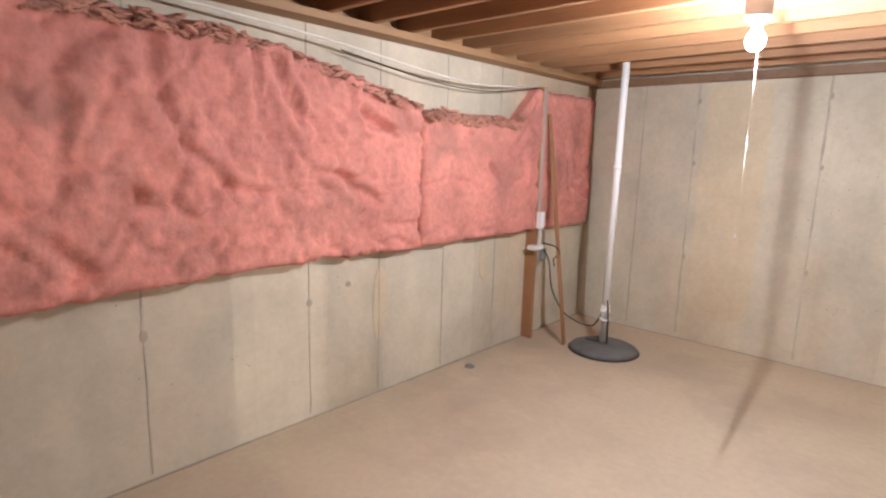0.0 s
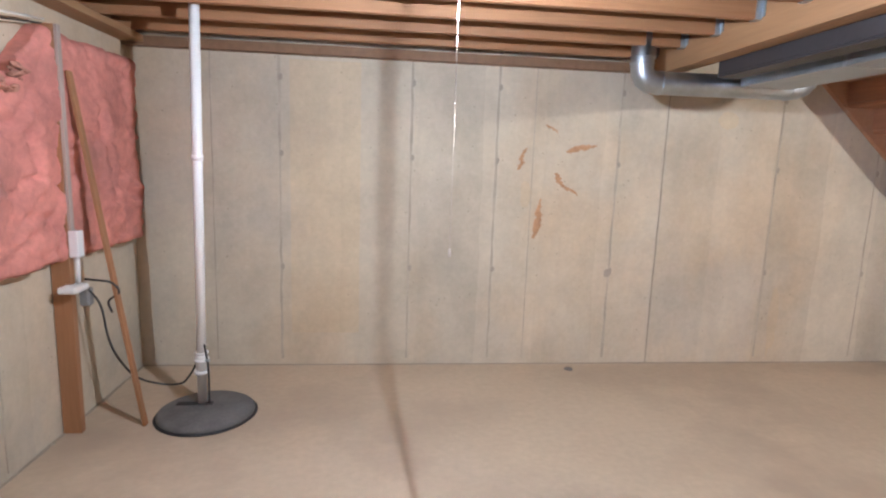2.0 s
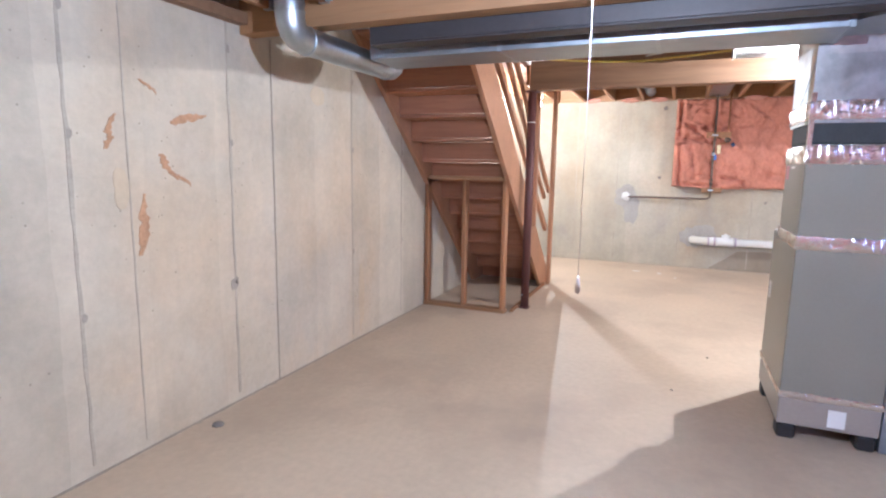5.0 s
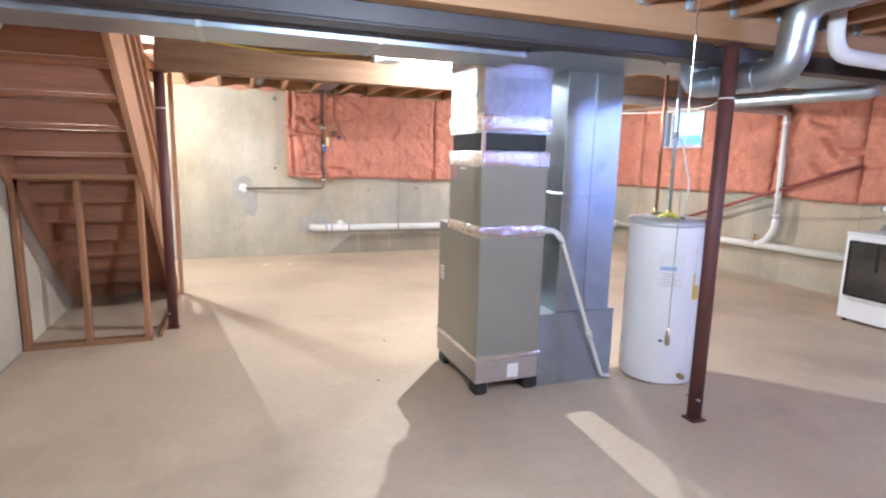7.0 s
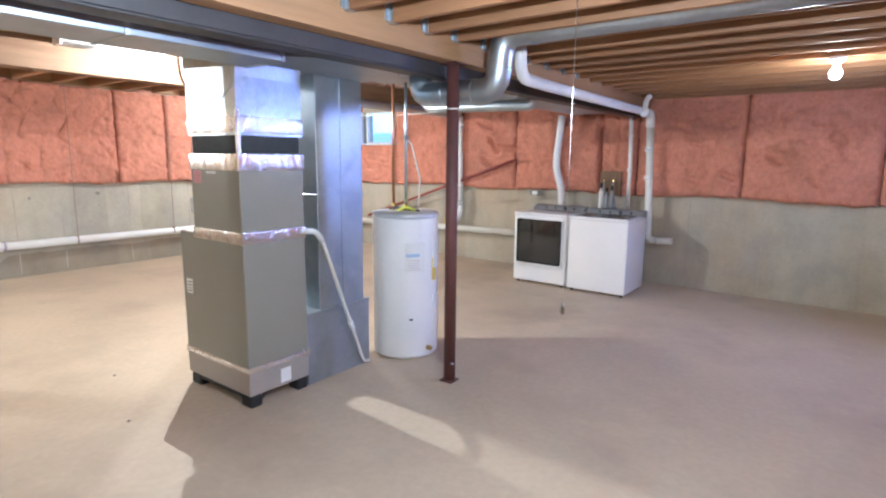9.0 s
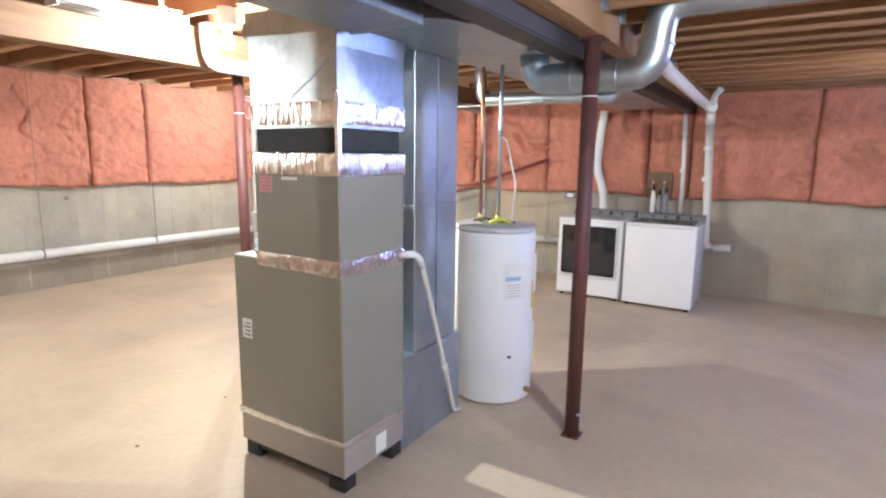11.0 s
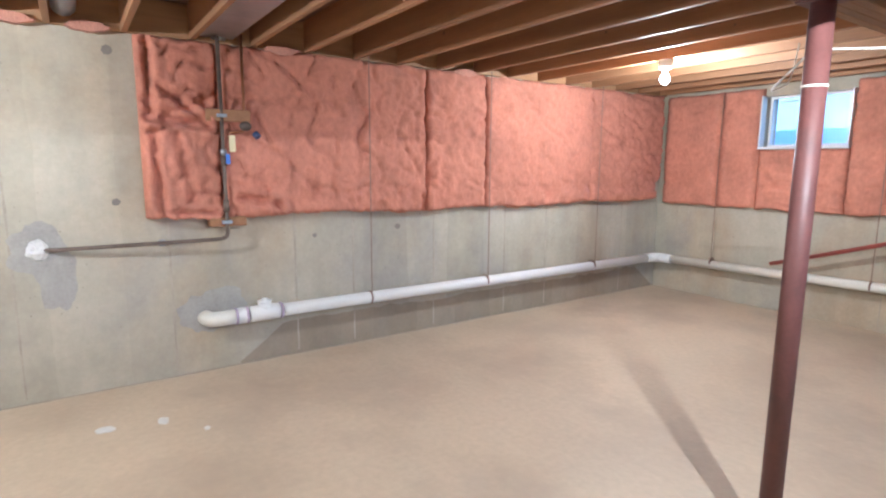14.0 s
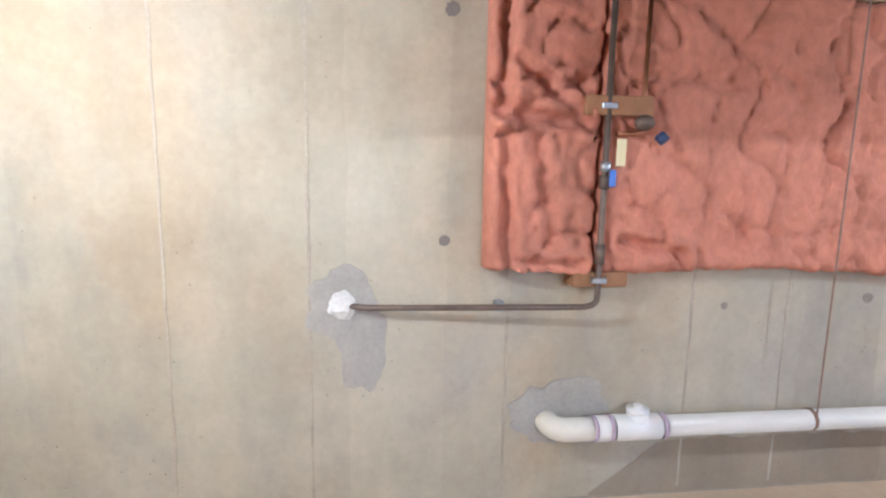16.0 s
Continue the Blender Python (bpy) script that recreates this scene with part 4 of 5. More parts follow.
# ---- return duct beside the furnace ----
rd = thing("return_duct", (2.45, 1.85, 0), "blue-grey galvanised return duct standing on a wider boot", "duct")
part("boot", box((2.19, 1.60, 0.0), (2.80, 2.20, 0.50), 0.004), GALV_DULL, rd)
part("boot_flange", box((2.185, 1.595, 0.50), (2.805, 2.205, 0.512), 0.002), GALV, rd)
part("riser", box((2.20, 1.645, 0.512), (2.74, 2.07, 2.12), 0.004), GALV_DULL, rd)
for z in (1.30,):
    part("seam", box((2.196, 1.641, z), (2.744, 2.074, z + 0.02), 0.003), GALV_DULL, rd)
part("drive_cleat", box((2.194, 1.83, 0.52), (2.199, 1.86, 2.10)), GALV_DULL, rd)
own = bmesh.new()
ring = []
for k in range(13):
    a = math.pi / 2 + math.pi * k / 12
    ring.append((1.98 + 0.34 * math.cos(a), 2.12 + 0.52 * math.sin(a)))
ring += [(2.78, 1.60), (2.78, 2.64)]
part("top_elbow", prism(ring, 2, 2.10, 2.17), GALV_DULL, rd, "flat rounded top elbow")
part("top_rim", prism([(x - 0.006 if x < 2.7 else x, y) for x, y in ring], 2, 2.128, 2.14), GALV, rd)

# ---- trunk duct ----
td = thing("trunk_duct", (1.82, 2.0, 2.03), "long galvanised supply trunk duct hung beside the timber beam", "duct")
for i, (a, b) in enumerate(((5.0, 4.2), (4.195, 3.4), (3.395, 2.62))):
    part("section", box((1.79, b, 2.066), (2.13, a, 2.42), 0.003), GALV_DULL, td)
    part("cleat", box((1.785, b - 0.012, 2.062), (2.135, b + 0.012, 2.424), 0.002), GALV, td)
for i, (a, b) in enumerate(((1.6, 0.4), (0.395, -0.9), (-0.905, -2.2))):
    part("section", box((1.70, b, 2.13), (2.30, a, 2.42), 0.003), GALV_DULL, td)
    part("cleat", box((1.694, b - 0.012, 2.125), (2.306, b + 0.012, 2.424), 0.002), GALV, td)
part("transition", prism([(1.79, 2.62), (2.13, 2.62), (2.30, 1.6), (1.70, 1.6)], 2, 2.175, 2.42), GALV_DULL, td)


def round_duct(pts, r, label, joints, mat=None):
    t = thing("round_duct", pts[0], label, "duct")
    part("pipe", pipe(pts, r, 22, r * 1.5, 4), mat or GALV, t)
    for a, b in joints:
        part("bead", cyl(a, b, r + 0.004, n=22), mat or GALV, t)
    return t


round_duct([(1.18, 5.10, 2.42), (1.18, 5.10, 2.08), (2.32, 5.12, 2.09), (2.40, 5.16, 2.30)], 0.072, "shiny galvanised round duct crossing under the beam", (((1.18, 5.10, 2.23), (1.18, 5.10, 2.238)), ((1.18, 5.10, 2.19), (1.18, 5.10, 2.198)), ((1.30, 5.10, 2.08), (1.308, 5.10, 2.08)), ((2.19, 5.12, 2.088), (2.198, 5.12, 2.088))))
round_duct([(1.84, 1.42, 2.14), (1.82, 1.42, 2.005), (1.20, 1.42, 2.0), (1.17, 1.42, 2.34), (-1.6, 1.40, 2.36)], 0.082, "dull galvanised round duct elbowing up between the joists", (((1.60, 1.42, 2.003), (1.608, 1.42, 2.003)), ((1.36, 1.42, 2.001), (1.368, 1.42, 2.001)), ((1.183, 1.42, 2.14), (1.182, 1.42, 2.147)), ((0.95, 1.416, 2.341), (0.942, 1.416, 2.341))))
round_duct([(2.98, -0.05, 2.46), (2.97, -0.06, 2.075), (1.87, -0.28, 2.075), (1.84, -0.285, 2.14)], 0.05, "slim shiny galvanised round duct running under the trunk", (((2.5, -0.154, 2.075), (2.494, -0.155, 2.075)),))
round_duct([(4.09, 1.90, 2.46), (4.085, 1.88, 2.20), (4.075, 0.5, 2.20), (4.15, -2.3, 2.20)], 0.055, "pale round vent pipe hung beside the dropped beam", (((4.08, 1.3, 2.20), (4.08, 1.29, 2.20)), ((4.075, 0.3, 2.20), (4.075, 0.29, 2.20))), DUCT_PALE)

# ---- shop light strip by the dropped beam ----
sl = thing("strip_light", (3.95, 2.6, 2.4), "long white strip light fixture hung under the joists", "light fixture")
part("channel", box((3.86, 2.2, 2.36), (3.98, 2.92, 2.42), 0.006), WHITE, sl)
for x in (3.885, 3.955):
    part("tube", cyl((x, 2.21, 2.345), (x, 2.91, 2.345), 0.013, n=12), PVC, sl, "white fluorescent tube")
part("end_cap", box((3.855, 2.185, 2.33), (3.985, 2.2, 2.425), 0.003), WHITE, sl)
part("end_cap", box((3.855, 2.92, 2.33), (3.985, 2.935, 2.425), 0.003), WHITE, sl)
part("hanger", box((3.90, 2.3, 2.42), (3.94, 2.32, 2.46)), GALV, sl)
part("hanger", box((3.90, 2.8, 2.42), (3.94, 2.82, 2.46)), GALV, sl)

# ---- water heater ----
WC = (2.15, 1.22)
wh = thing("water_heater", (*WC, 0), "white electric water heater tank standing on the slab", "water heater")
part("tank", lathe((*WC, 0), [(0.235, 0.0), (0.245, 0.012), (0.258, 0.02), (0.26, 0.03), (0.26, 1.10), (0.256, 1.115)], 48), WHITE_WH, wh)
part("top_cap", lathe((*WC, 1.116), [(0.262, 0), (0.264, 0.006), (0.262, 0.028), (0.24, 0.036), (0.05, 0.04)], 48), GREY_CAP, wh, "pale grey top cap")
a0 = math.atan2(4.2 - WC[1], 0.2 - WC[0])


def on_tank(a, dr, w, z0, z1, material, name, parent, label="", n=5):
    own = bmesh.new()
    ra, rb = 0.2605, 0.2605 + dr
    vs = []
    for i in range(n + 1):
        q = a + w * (i / n - 0.5)
        c, s = math.cos(q), math.sin(q)
        vs.append([own.verts.new((WC[0] + r * c, WC[1] + r * s, z)) for r, z in ((ra, z0), (rb, z0), (rb, z1), (ra, z1))])
    for p, q in zip(vs, vs[1:]):
        for k in range(4):
            own.faces.new((p[k], p[(k + 1) % 4], q[(k + 1) % 4], q[k]))
    own.faces.new(vs[0])
    own.faces.new(vs[-1][::-1])
    bmesh.ops.recalc_face_normals(own, faces=own.faces[:])
    return part(name, own, material, parent, label)


on_tank(a0 + 0.42, 0.003, 0.62, 0.70, 0.93, PAPER, "label", wh, "white printed label")
on_tank(a0 + 0.35, 0.0045, 0.40, 0.82, 0.845, BLUE_INK, "label_band", wh, "pale blue band of print")
for i in range(5):
    on_tank(a0 + 0.38, 0.004, 0.36 - 0.06 * (i % 2), 0.72 + 0.018 * i, 0.724 + 0.018 * i, INK_GREY, "print_line", wh)
on_tank(a0 + 0.30, 0.004, 0.10, 0.32, 0.335, INK, "nameplate", wh)
on_tank(a0 + 1.25, 0.012, 0.34, 0.25, 0.50, WHITE_WH, "element_cover", wh, "white access cover")
on_tank(a0 + 1.25, 0.012, 0.34, 0.72, 0.97, WHITE_WH, "element_cover", wh, "white access cover")
dv = (WC[0] + 0.262 * math.cos(a0 + 0.85), WC[1] + 0.262 * math.sin(a0 + 0.85))
part("drain_valve", cyl((*dv, 0.085), (dv[0] - 0.04, dv[1] + 0.003, 0.085), 0.018, n=12), BRASS, wh, "brass drain valve")
on_tank(a0 + 1.15, 0.006, 0.2, 0.62, 0.80, YELLOW, "energy_tag", wh, "yellow tag")
for x, y, m, nm in ((2.25, 1.25, COPPER, "hot_pipe"), (2.12, 1.25, GALV, "cold_pipe")):
    part(nm, pipe([(x, y, 1.15), (x, y, 2.35)], 0.012, 10), m, wh, "copper water pipe" if m is COPPER else "grey water pipe")
    part("nipple", cyl((x, y, 1.15), (x, y, 1.21), 0.018, n=10), BRASS, wh)
part("valve", box((2.105, 1.232, 1.70), (2.135, 1.268, 1.74), 0.006), GREY_PLASTIC, wh, "grey shut-off valve")
part("overflow_pipe", pipe([(2.06, 1.17, 1.155), (2.04, 1.17, 1.40), (2.09, 1.22, 1.68), (2.11, 1.24, 1.70)], 0.006, 10, 0.05), PVC_OLD, wh)
part("wire_bundle", pipe([(2.30, 1.24, 1.158), (2.22, 1.28, 1.185), (2.12, 1.24, 1.165), (2.02, 1.2, 1.16)], 0.008, 8, 0.05), CABLE_B, wh)
part("wire_bundle", pipe([(2.16, 1.30, 1.158), (2.10, 1.27, 1.19), (2.03, 1.24, 1.162)], 0.012, 8, 0.04), YELLOW_G, wh, "yellow-green wire")


# ---- washer and dryer ----
def laundry(name, x0, x1, yf, dryer, label):
    t = thing(name, ((x0 + x1) / 2, yf - 0.34, 0), label, name.replace("_", " "), "laundry pair")
    yb = yf - 0.66
    part("cabinet", box((x0, yb, 0.03), (x1, yf, 0.87), 0.012, segments=3), WHITE, t)
    for x in (x0 + 0.05, x1 - 0.05):
        for y in (yb + 0.05, yf - 0.05):
            part("foot", cyl((x, y, 0), (x, y, 0.032), 0.02, n=12), BLACK, t)
    part("top", box((x0 - 0.004, yb + 0.10, 0.872), (x1 + 0.004, yf + 0.006, 0.90), 0.010, segments=3), WHITE, t)
    if dryer:
        d = part("door", box((x0 + 0.04, yf + 0.001, 0.24), (x1 - 0.03, yf + 0.028, 0.855), 0.012, segments=3), WHITE, t, "white door with a dark window")
        part("door_window", box((x0 + 0.06, yf + 0.0285, 0.275), (x1 - 0.06, yf + 0.034, 0.825), 0.02, segments=3), DARK_GLASS, d, "smoked dark glass")
        part("kick_panel", box((x0 + 0.01, yf + 0.001, 0.04), (x1 - 0.01, yf + 0.006, 0.225), 0.003), WHITE, t)
        part("lint_lid", box((x0 + 0.10, yb + 0.2, 0.901), (x1 - 0.35, yb + 0.42, 0.906), 0.002), GREY_PLASTIC, t)
    else:
        part("lid", box((x0 + 0.05, yb + 0.20, 0.901), (x1 - 0.05, yf - 0.03, 0.912), 0.005), DARK_LID, t, "dark glass lid")
        part("lid_rim", box((x0 + 0.03, yb + 0.18, 0.8995), (x1 - 0.03, yf - 0.012, 0.905), 0.003), WHITE, t)
    con = prism([(yb, 0.87), (yb + 0.17, 0.902), (yb + 0.13, 0.95), (yb + 0.03, 0.965), (yb, 0.965)], 0, x0, x1)
    c = part("console", con, GREY_PLASTIC, t, "grey sloping control console")
    for i in range(4):
        x = x0 + 0.14 + 0.13 * i
        part("knob", cyl((x, yb + 0.145, 0.925), (x, yb + 0.162, 0.937), 0.022 if i == 1 else 0.012, n=14), DARK_LID, c)
    return t


laundry("clothes_dryer", 2.035, 2.755, -1.62, True, "white front-loading dryer with a dark glass door")
laundry("washing_machine", 1.29, 1.995, -1.585, False, "white top-loading washing machine with a grey console")
for x, h in ((2.0, 1.28), (1.93, 1.22), (1.86, 1.25)):
    bt = thing("bottle", (x - 0.14, -2.20, 0.965), "grey plastic bottle standing on the washer console", "bottle", "bottles on the washer")
    part("body", lathe((x - 0.14, -2.20, 0.965), [(0.026, 0), (0.028, 0.02), (0.028, (h - 0.965) * 0.6), (0.014, (h - 0.965) * 0.8)], 14), PVC_OLD if x > 1.98 else GREY_PLASTIC, bt)
    part("cap", cyl((x - 0.14, -2.20, 0.965 + (h - 0.965) * 0.8), (x - 0.14, -2.20, h), 0.014, n=12), BLACK, bt)
ls = thing("laundry_supply_box", (1.9, -2.5, 1.2), "grey laundry valve board with two hoses on the insulation", "valve box")
part("board", box((1.72, SOUTH + 0.10, 1.10), (2.0, SOUTH + 0.125, 1.42), 0.003), DARKWOOD, ls)
for x in (1.80, 1.92):
    part("valve", cyl((x, SOUTH + 0.12, 1.30), (x, SOUTH + 0.19, 1.30), 0.014, n=10), BRASS, ls)
    part("hose", pipe([(x, SOUTH + 0.18, 1.29), (x, SOUTH + 0.19, 1.15), (x - 0.05, SOUTH + 0.2, 0.95)], 0.012, 8, 0.05), GREY_PLASTIC, ls)
dh = thing("dryer_vent_hose", (2.5, -2.4, 1.0), "crinkled white flexible vent hose rising from the dryer", "hose")
part("hose", pipe([(2.47, -2.38, 0.95), (2.49, -2.40, 1.17), (2.60, -2.42, 1.45), (2.58, -2.42, 1.75), (2.54, -2.42, 2.14)], 0.05, 14, 0.12, 5, ribs=0.004, pitch=0.02), PVC, dh)
ol = thing("wall_outlet", (2.95, SOUTH + 0.1, 1.1), "dark dryer socket on a small board", "socket")
part("plate", box((2.86, SOUTH + 0.10, 1.06), (3.02, SOUTH + 0.13, 1.13), 0.004), GREY_PLASTIC, ol)
part("cover", box((2.90, SOUTH + 0.13, 1.07), (2.98, SOUTH + 0.15, 1.12), 0.004), WHITE, ol)


# ---- steel posts ----
def post(x, y, z1, label):
    t = thing("steel_post", (x, y, 0), label, "post", "steel posts")
    part("shaft", cyl((x, y, 0.012), (x, y, z1 - 0.012), 0.041, n=28), STEEL_RED, t)
    part("base_plate", box((x - 0.05, y - 0.05, 0), (x + 0.05, y + 0.05, 0.012), 0.003), STEEL_RED, t)
    part("top_plate", box((x - 0.07, y - 0.06, z1 - 0.012), (x + 0.07, y + 0.06, z1 - 0.001), 0.002), STEEL_RED, t)
    part("pin", cyl((x - 0.05, y + 0.02, 0.14), (x + 0.05, y + 0.02, 0.14), 0.008, n=10), GALV, t)
    part("band", cyl((x, y, 1.885), (x, y, 1.893), 0.0425, n=28), PVC_OLD, t, "pale wire tie")
    return t


post(1.478, 1.52, 2.18, "dark red primed steel post under the laminated beam")
post(4.297, 1.50, 2.19, "dark red primed steel post under the dropped beam")
post(4.297, 4.64, 2.19, "dark red primed steel post beside the stairs")

# ---- stairs ----
st = thing("stairs", (5.5, 5.1, 0), "plain pine basement stairs seen from below, closed risers", "stairs")
X0, X1, ZT = 5.77, 2.59, 2.46
n_steps = 13
rise, run = ZT / n_steps, (X0 - X1) / n_steps
for y in (4.73, 5.60):
    part("stringer", prism([(X0, 0.0), (X0 + 0.02, 0.12), (X1 + 0.55, ZT), (X1, ZT), (X0 - 0.36, 0.0)], 1, y, y + 0.04), PINE_STAIR, st)
for i in range(n_steps):
    z, x = rise * (i + 1), X0 - run * i
    part("tread", box((x - run - 0.006, 4.772, z - 0.028), (x + 0.02, 5.598, z - 0.0005), 0.003), STAIR_BOARD, st)
    part("riser", box((x - 0.018, 4.772, z - rise + 0.001), (x - 0.001, 5.598, z - 0.031), 0.002), STAIR_BOARD, st)
sx, sz = (X1 - X0), ZT
lnn = math.hypot(sx, sz)
ux, uz = sx / lnn, sz / lnn
for off, a, b, w in ((0.42, 0.55, 3.55, 0.07), (0.66, 0.9, 3.2, 0.045), (0.86, 0.75, 3.0, 0.045)):
    nx, nz = -uz * -1, -ux
    pts = []
    for s, o in ((a, off), (b, off), (b, off + w), (a, off + w)):
        pts.append((X0 + ux * s + nx * o, uz * s + nz * o))
    part("guard_rail", prism(pts, 1, 4.73, 4.768), PINE_STAIR, st, "sloping pine guard rail")
part("newel", box((5.56, 4.66, 0.0), (5.65, 4.70, HE), 0.004), PINE_STAIR, st, "tall pine corner post")
part("newel", box((4.82, 4.685, 0.8), (4.86, 4.728, HE), 0.004), PINE_STAIR, st)

# ---- stud frame under the stairs ----
sf = thing("stud_frame", (4.0, 5.2, 0), "low pine stud frame standing under the stairs", "stud wall")
part("sole_plate", box((3.96, 4.76, 0), (4.05, NORTH - 0.004, 0.038), 0.003), PINE_Y, sf)
part("top_plate", box((3.96, 4.775, 1.315), (4.05, NORTH - 0.004, 1.353), 0.003), PINE_Y, sf)
for y in (4.775, 5.19, 5.60):
    part("stud", box((3.96, y, 0.0385), (4.05, y + 0.038, 1.3145), 0.003), PINE_Z, sf)
part("sole_plate", box((4.052, 4.70, 0), (5.5, 4.73, 0.03), 0.003), PINE, sf)

# ---- sump ----
SX, SY = -1.46, 4.855
sp = thing("sump_basin", (SX, SY, 0), "round dark sump pit lid set on the slab", "sump")
own = lathe((SX, SY, 0), [(0.27, 0), (0.275, 0.008), (0.272, 0.026), (0.255, 0.036), (0.08, 0.042)], 40)
part("lid", own, LID_STONE, sp)
part("lid_slot", box((SX - 0.19, SY + 0.03, 0.040), (SX + 0.02, SY + 0.075, 0.0435), 0.001), BLACK, sp, "dark slot in the lid")
part("rim", lathe((SX, SY, 0), [(0.285, 0), (0.29, 0.004), (0.283, 0.012), (0.278, 0.012)], 40), BLACK, sp)
dp = thing("sump_pipe", (SX, SY, 0.04), "white plastic discharge pipe rising from the sump to the joists", "pipe")
B, T = Vector((-1.505, 4.925, 0.04)), Vector((-1.42, 4.76, HW + 0.12))


def along(z):
    return B.lerp(T, (z - B.z) / (T.z - B.z))


part("pipe", pipe([B, T], 0.027, 20), PVC, dp)
for z, h, r in ((0.27, 0.10, 0.034), (0.235, 0.02, 0.044), (0.31, 0.02, 0.042), (0.36, 0.012, 0.038), (1.50, 0.03, 0.031)):
    part("coupling", cyl(along(z), along(z + h), r, n=22), PVC, dp)
part("clamp_screw", cyl(along(0.325) + Vector((0.03, -0.03, 0)), along(0.325) + Vector((0.055, -0.03, 0)), 0.007, n=8), GALV, dp)
ec = thing("pump_cord", (-1.7, 4.8, 0.0), "black pump cord looping from the wall socket to the sump", "cord")
part("cord", pipe([(-2.03, 4.70, 0.83), (-1.95, 4.72, 0.72), (-1.93, 4.74, 0.45), (-1.85, 4.85, 0.22), (-1.72, 4.98, 0.13), (-1.64, 5.0, 0.13), (-1.55, 4.95, 0.25), (-1.50, 4.90, 0.40), (-1.47, 4.88, 0.43), (-1.45, 4.88, 0.30), (-1.46, 4.91, 0.045)], 0.006, 8, 0.12), CABLE_B, ec)
part("cord", pipe([(-2.02, 4.71, 0.85), (-1.88, 4.70, 0.84), (-1.84, 4.72, 0.78), (-1.93, 4.74, 0.72), (-1.90, 4.73, 0.66)], 0.006, 8, 0.04), CABLE_B, ec)
pb = thing("wall_stud", (-2.1, 4.66, 0), "single brown pine stud against the west wall with a socket", "stud")
part("stud", box((WEST + 0.004, 4.635, 0), (WEST + 0.10, 4.675, 2.14), 0.003), PINE_Z, pb)
part("conduit_board", box((WEST + 0.102, 4.638, 1.12), (WEST + 0.118, 4.672, 2.14), 0.002), GREY_WOOD, pb, "grey weathered batten")
part("socket_box", box((WEST + 0.103, 4.63, 0.98), (WEST + 0.15, 4.69, 1.12), 0.004), WHITE, pb, "white electrical box")
part("conduit", cyl((WEST + 0.125, 4.66, 0.84), (WEST + 0.125, 4.66, 0.98), 0.012, n=12), PVC, pb)
part("clamp", box((WEST + 0.07, 4.555, 0.80), (WEST + 0.16, 4.695, 0.835), 0.008, m=None), PVC, pb, "white plastic clamp")
part("plug", box((WEST + 0.10, 4.695, 0.70), (WEST + 0.15, 4.755, 0.80), 0.008), GREY_PLASTIC, pb, "grey plug")
ln = thing("leaning_batten", (-1.75, 4.72, 0), "thin orange-brown wooden batten leaning on the insulation", "batten")
part("batten", box((-0.019, -0.009, 0), (0.019, 0.009, 1.95), 0.002, m=look((-1.755, 4.72, 0.002), (-2.035, 4.73, 1.9)) @ pose(0, 0, 0, 180, 0, 0)), PINE_Z, ln)


# ---- east wall: gas line, drain ----
gl = thing("gas_pipe", (7.68, 2.9, 1.0), "weathered iron gas pipe on wooden blocks with a blue valve", "pipe")
GX = EAST - 0.13
part("riser", pipe([(GX, 2.825, 2.55), (GX, 2.825, 1.06), (GX, 2.87, 1.04), (EAST - 0.05, 3.9, 1.03), (EAST + 0.02, 3.98, 1.03)], 0.014, 12, 0.05), IRON, gl)
part("second_pipe", pipe([(GX + 0.01, 2.66, 2.55), (GX + 0.01, 2.66, 1.83), (GX, 2.78, 1.82)], 0.011, 10, 0.04), COPPER, gl)
part("coupling", cyl((GX, 2.825, 1.58), (GX, 2.825, 1.64), 0.022, n=14), IRON, gl)
part("coupling", cyl((GX, 2.825, 1.24), (GX, 2.825, 1.33), 0.022, n=14), IRON, gl)
part("valve_body", cyl((GX, 2.825, 1.655), (GX, 2.825, 1.70), 0.024, n=14), GALV, gl, "bright steel valve body")
part("valve_handle", box((GX - 0.035, 2.785, 1.59), (GX - 0.024, 2.815, 1.665), 0.004), BLUE, gl, "blue valve handle")
part("tag", box((GX - 0.02, 2.74, 1.68), (GX - 0.014, 2.785, 1.80), 0.003), TAG, gl, "pale yellow paper tag")
part("regulator", ball((GX - 0.01, 2.66, 1.87), 0.045, 14, scale=(0.8, 1, 0.8)), IRON, gl)
part("regulator_cap", cyl((GX - 0.03, 2.60, 1.82), (GX - 0.05, 2.58, 1.79), 0.025, n=12), BLUE_DARK, gl)
part("block", box((EAST - 0.14, 2.62, 1.90), (EAST - 0.10, 2.93, 1.985), 0.004), PINE, gl, "pine block")
part("block", box((EAST - 0.12, 2.68, 1.13), (EAST - 0.002, 2.94, 1.20), 0.004), PINE, gl, "pine block")
for z in (1.94, 1.165):
    part("strap", box((GX - 0.018, 2.79, z - 0.012), (GX + 0.006, 2.86, z + 0.012), 0.002), GALV, gl)
part("clip", box((EAST - 0.07, 3.24, 1.01), (EAST - 0.002, 3.28, 1.05), 0.003), GALV_DULL, gl)
own = bmesh.new()
bmesh.ops.create_icosphere(own, subdivisions=3, radius=0.06)
for v in own.verts:
    v.co *= 1 + 0.35 * noise.noise(v.co * 40)
own.transform(Matrix.Translation((EAST - 0.005, 3.985, 1.03)) @ Matrix.Diagonal((0.45, 1, 1.1, 1)))
solo("plaster_plug", own, CHALK, "lumpy white plaster plug where the gas pipe leaves the wall", "plaster")

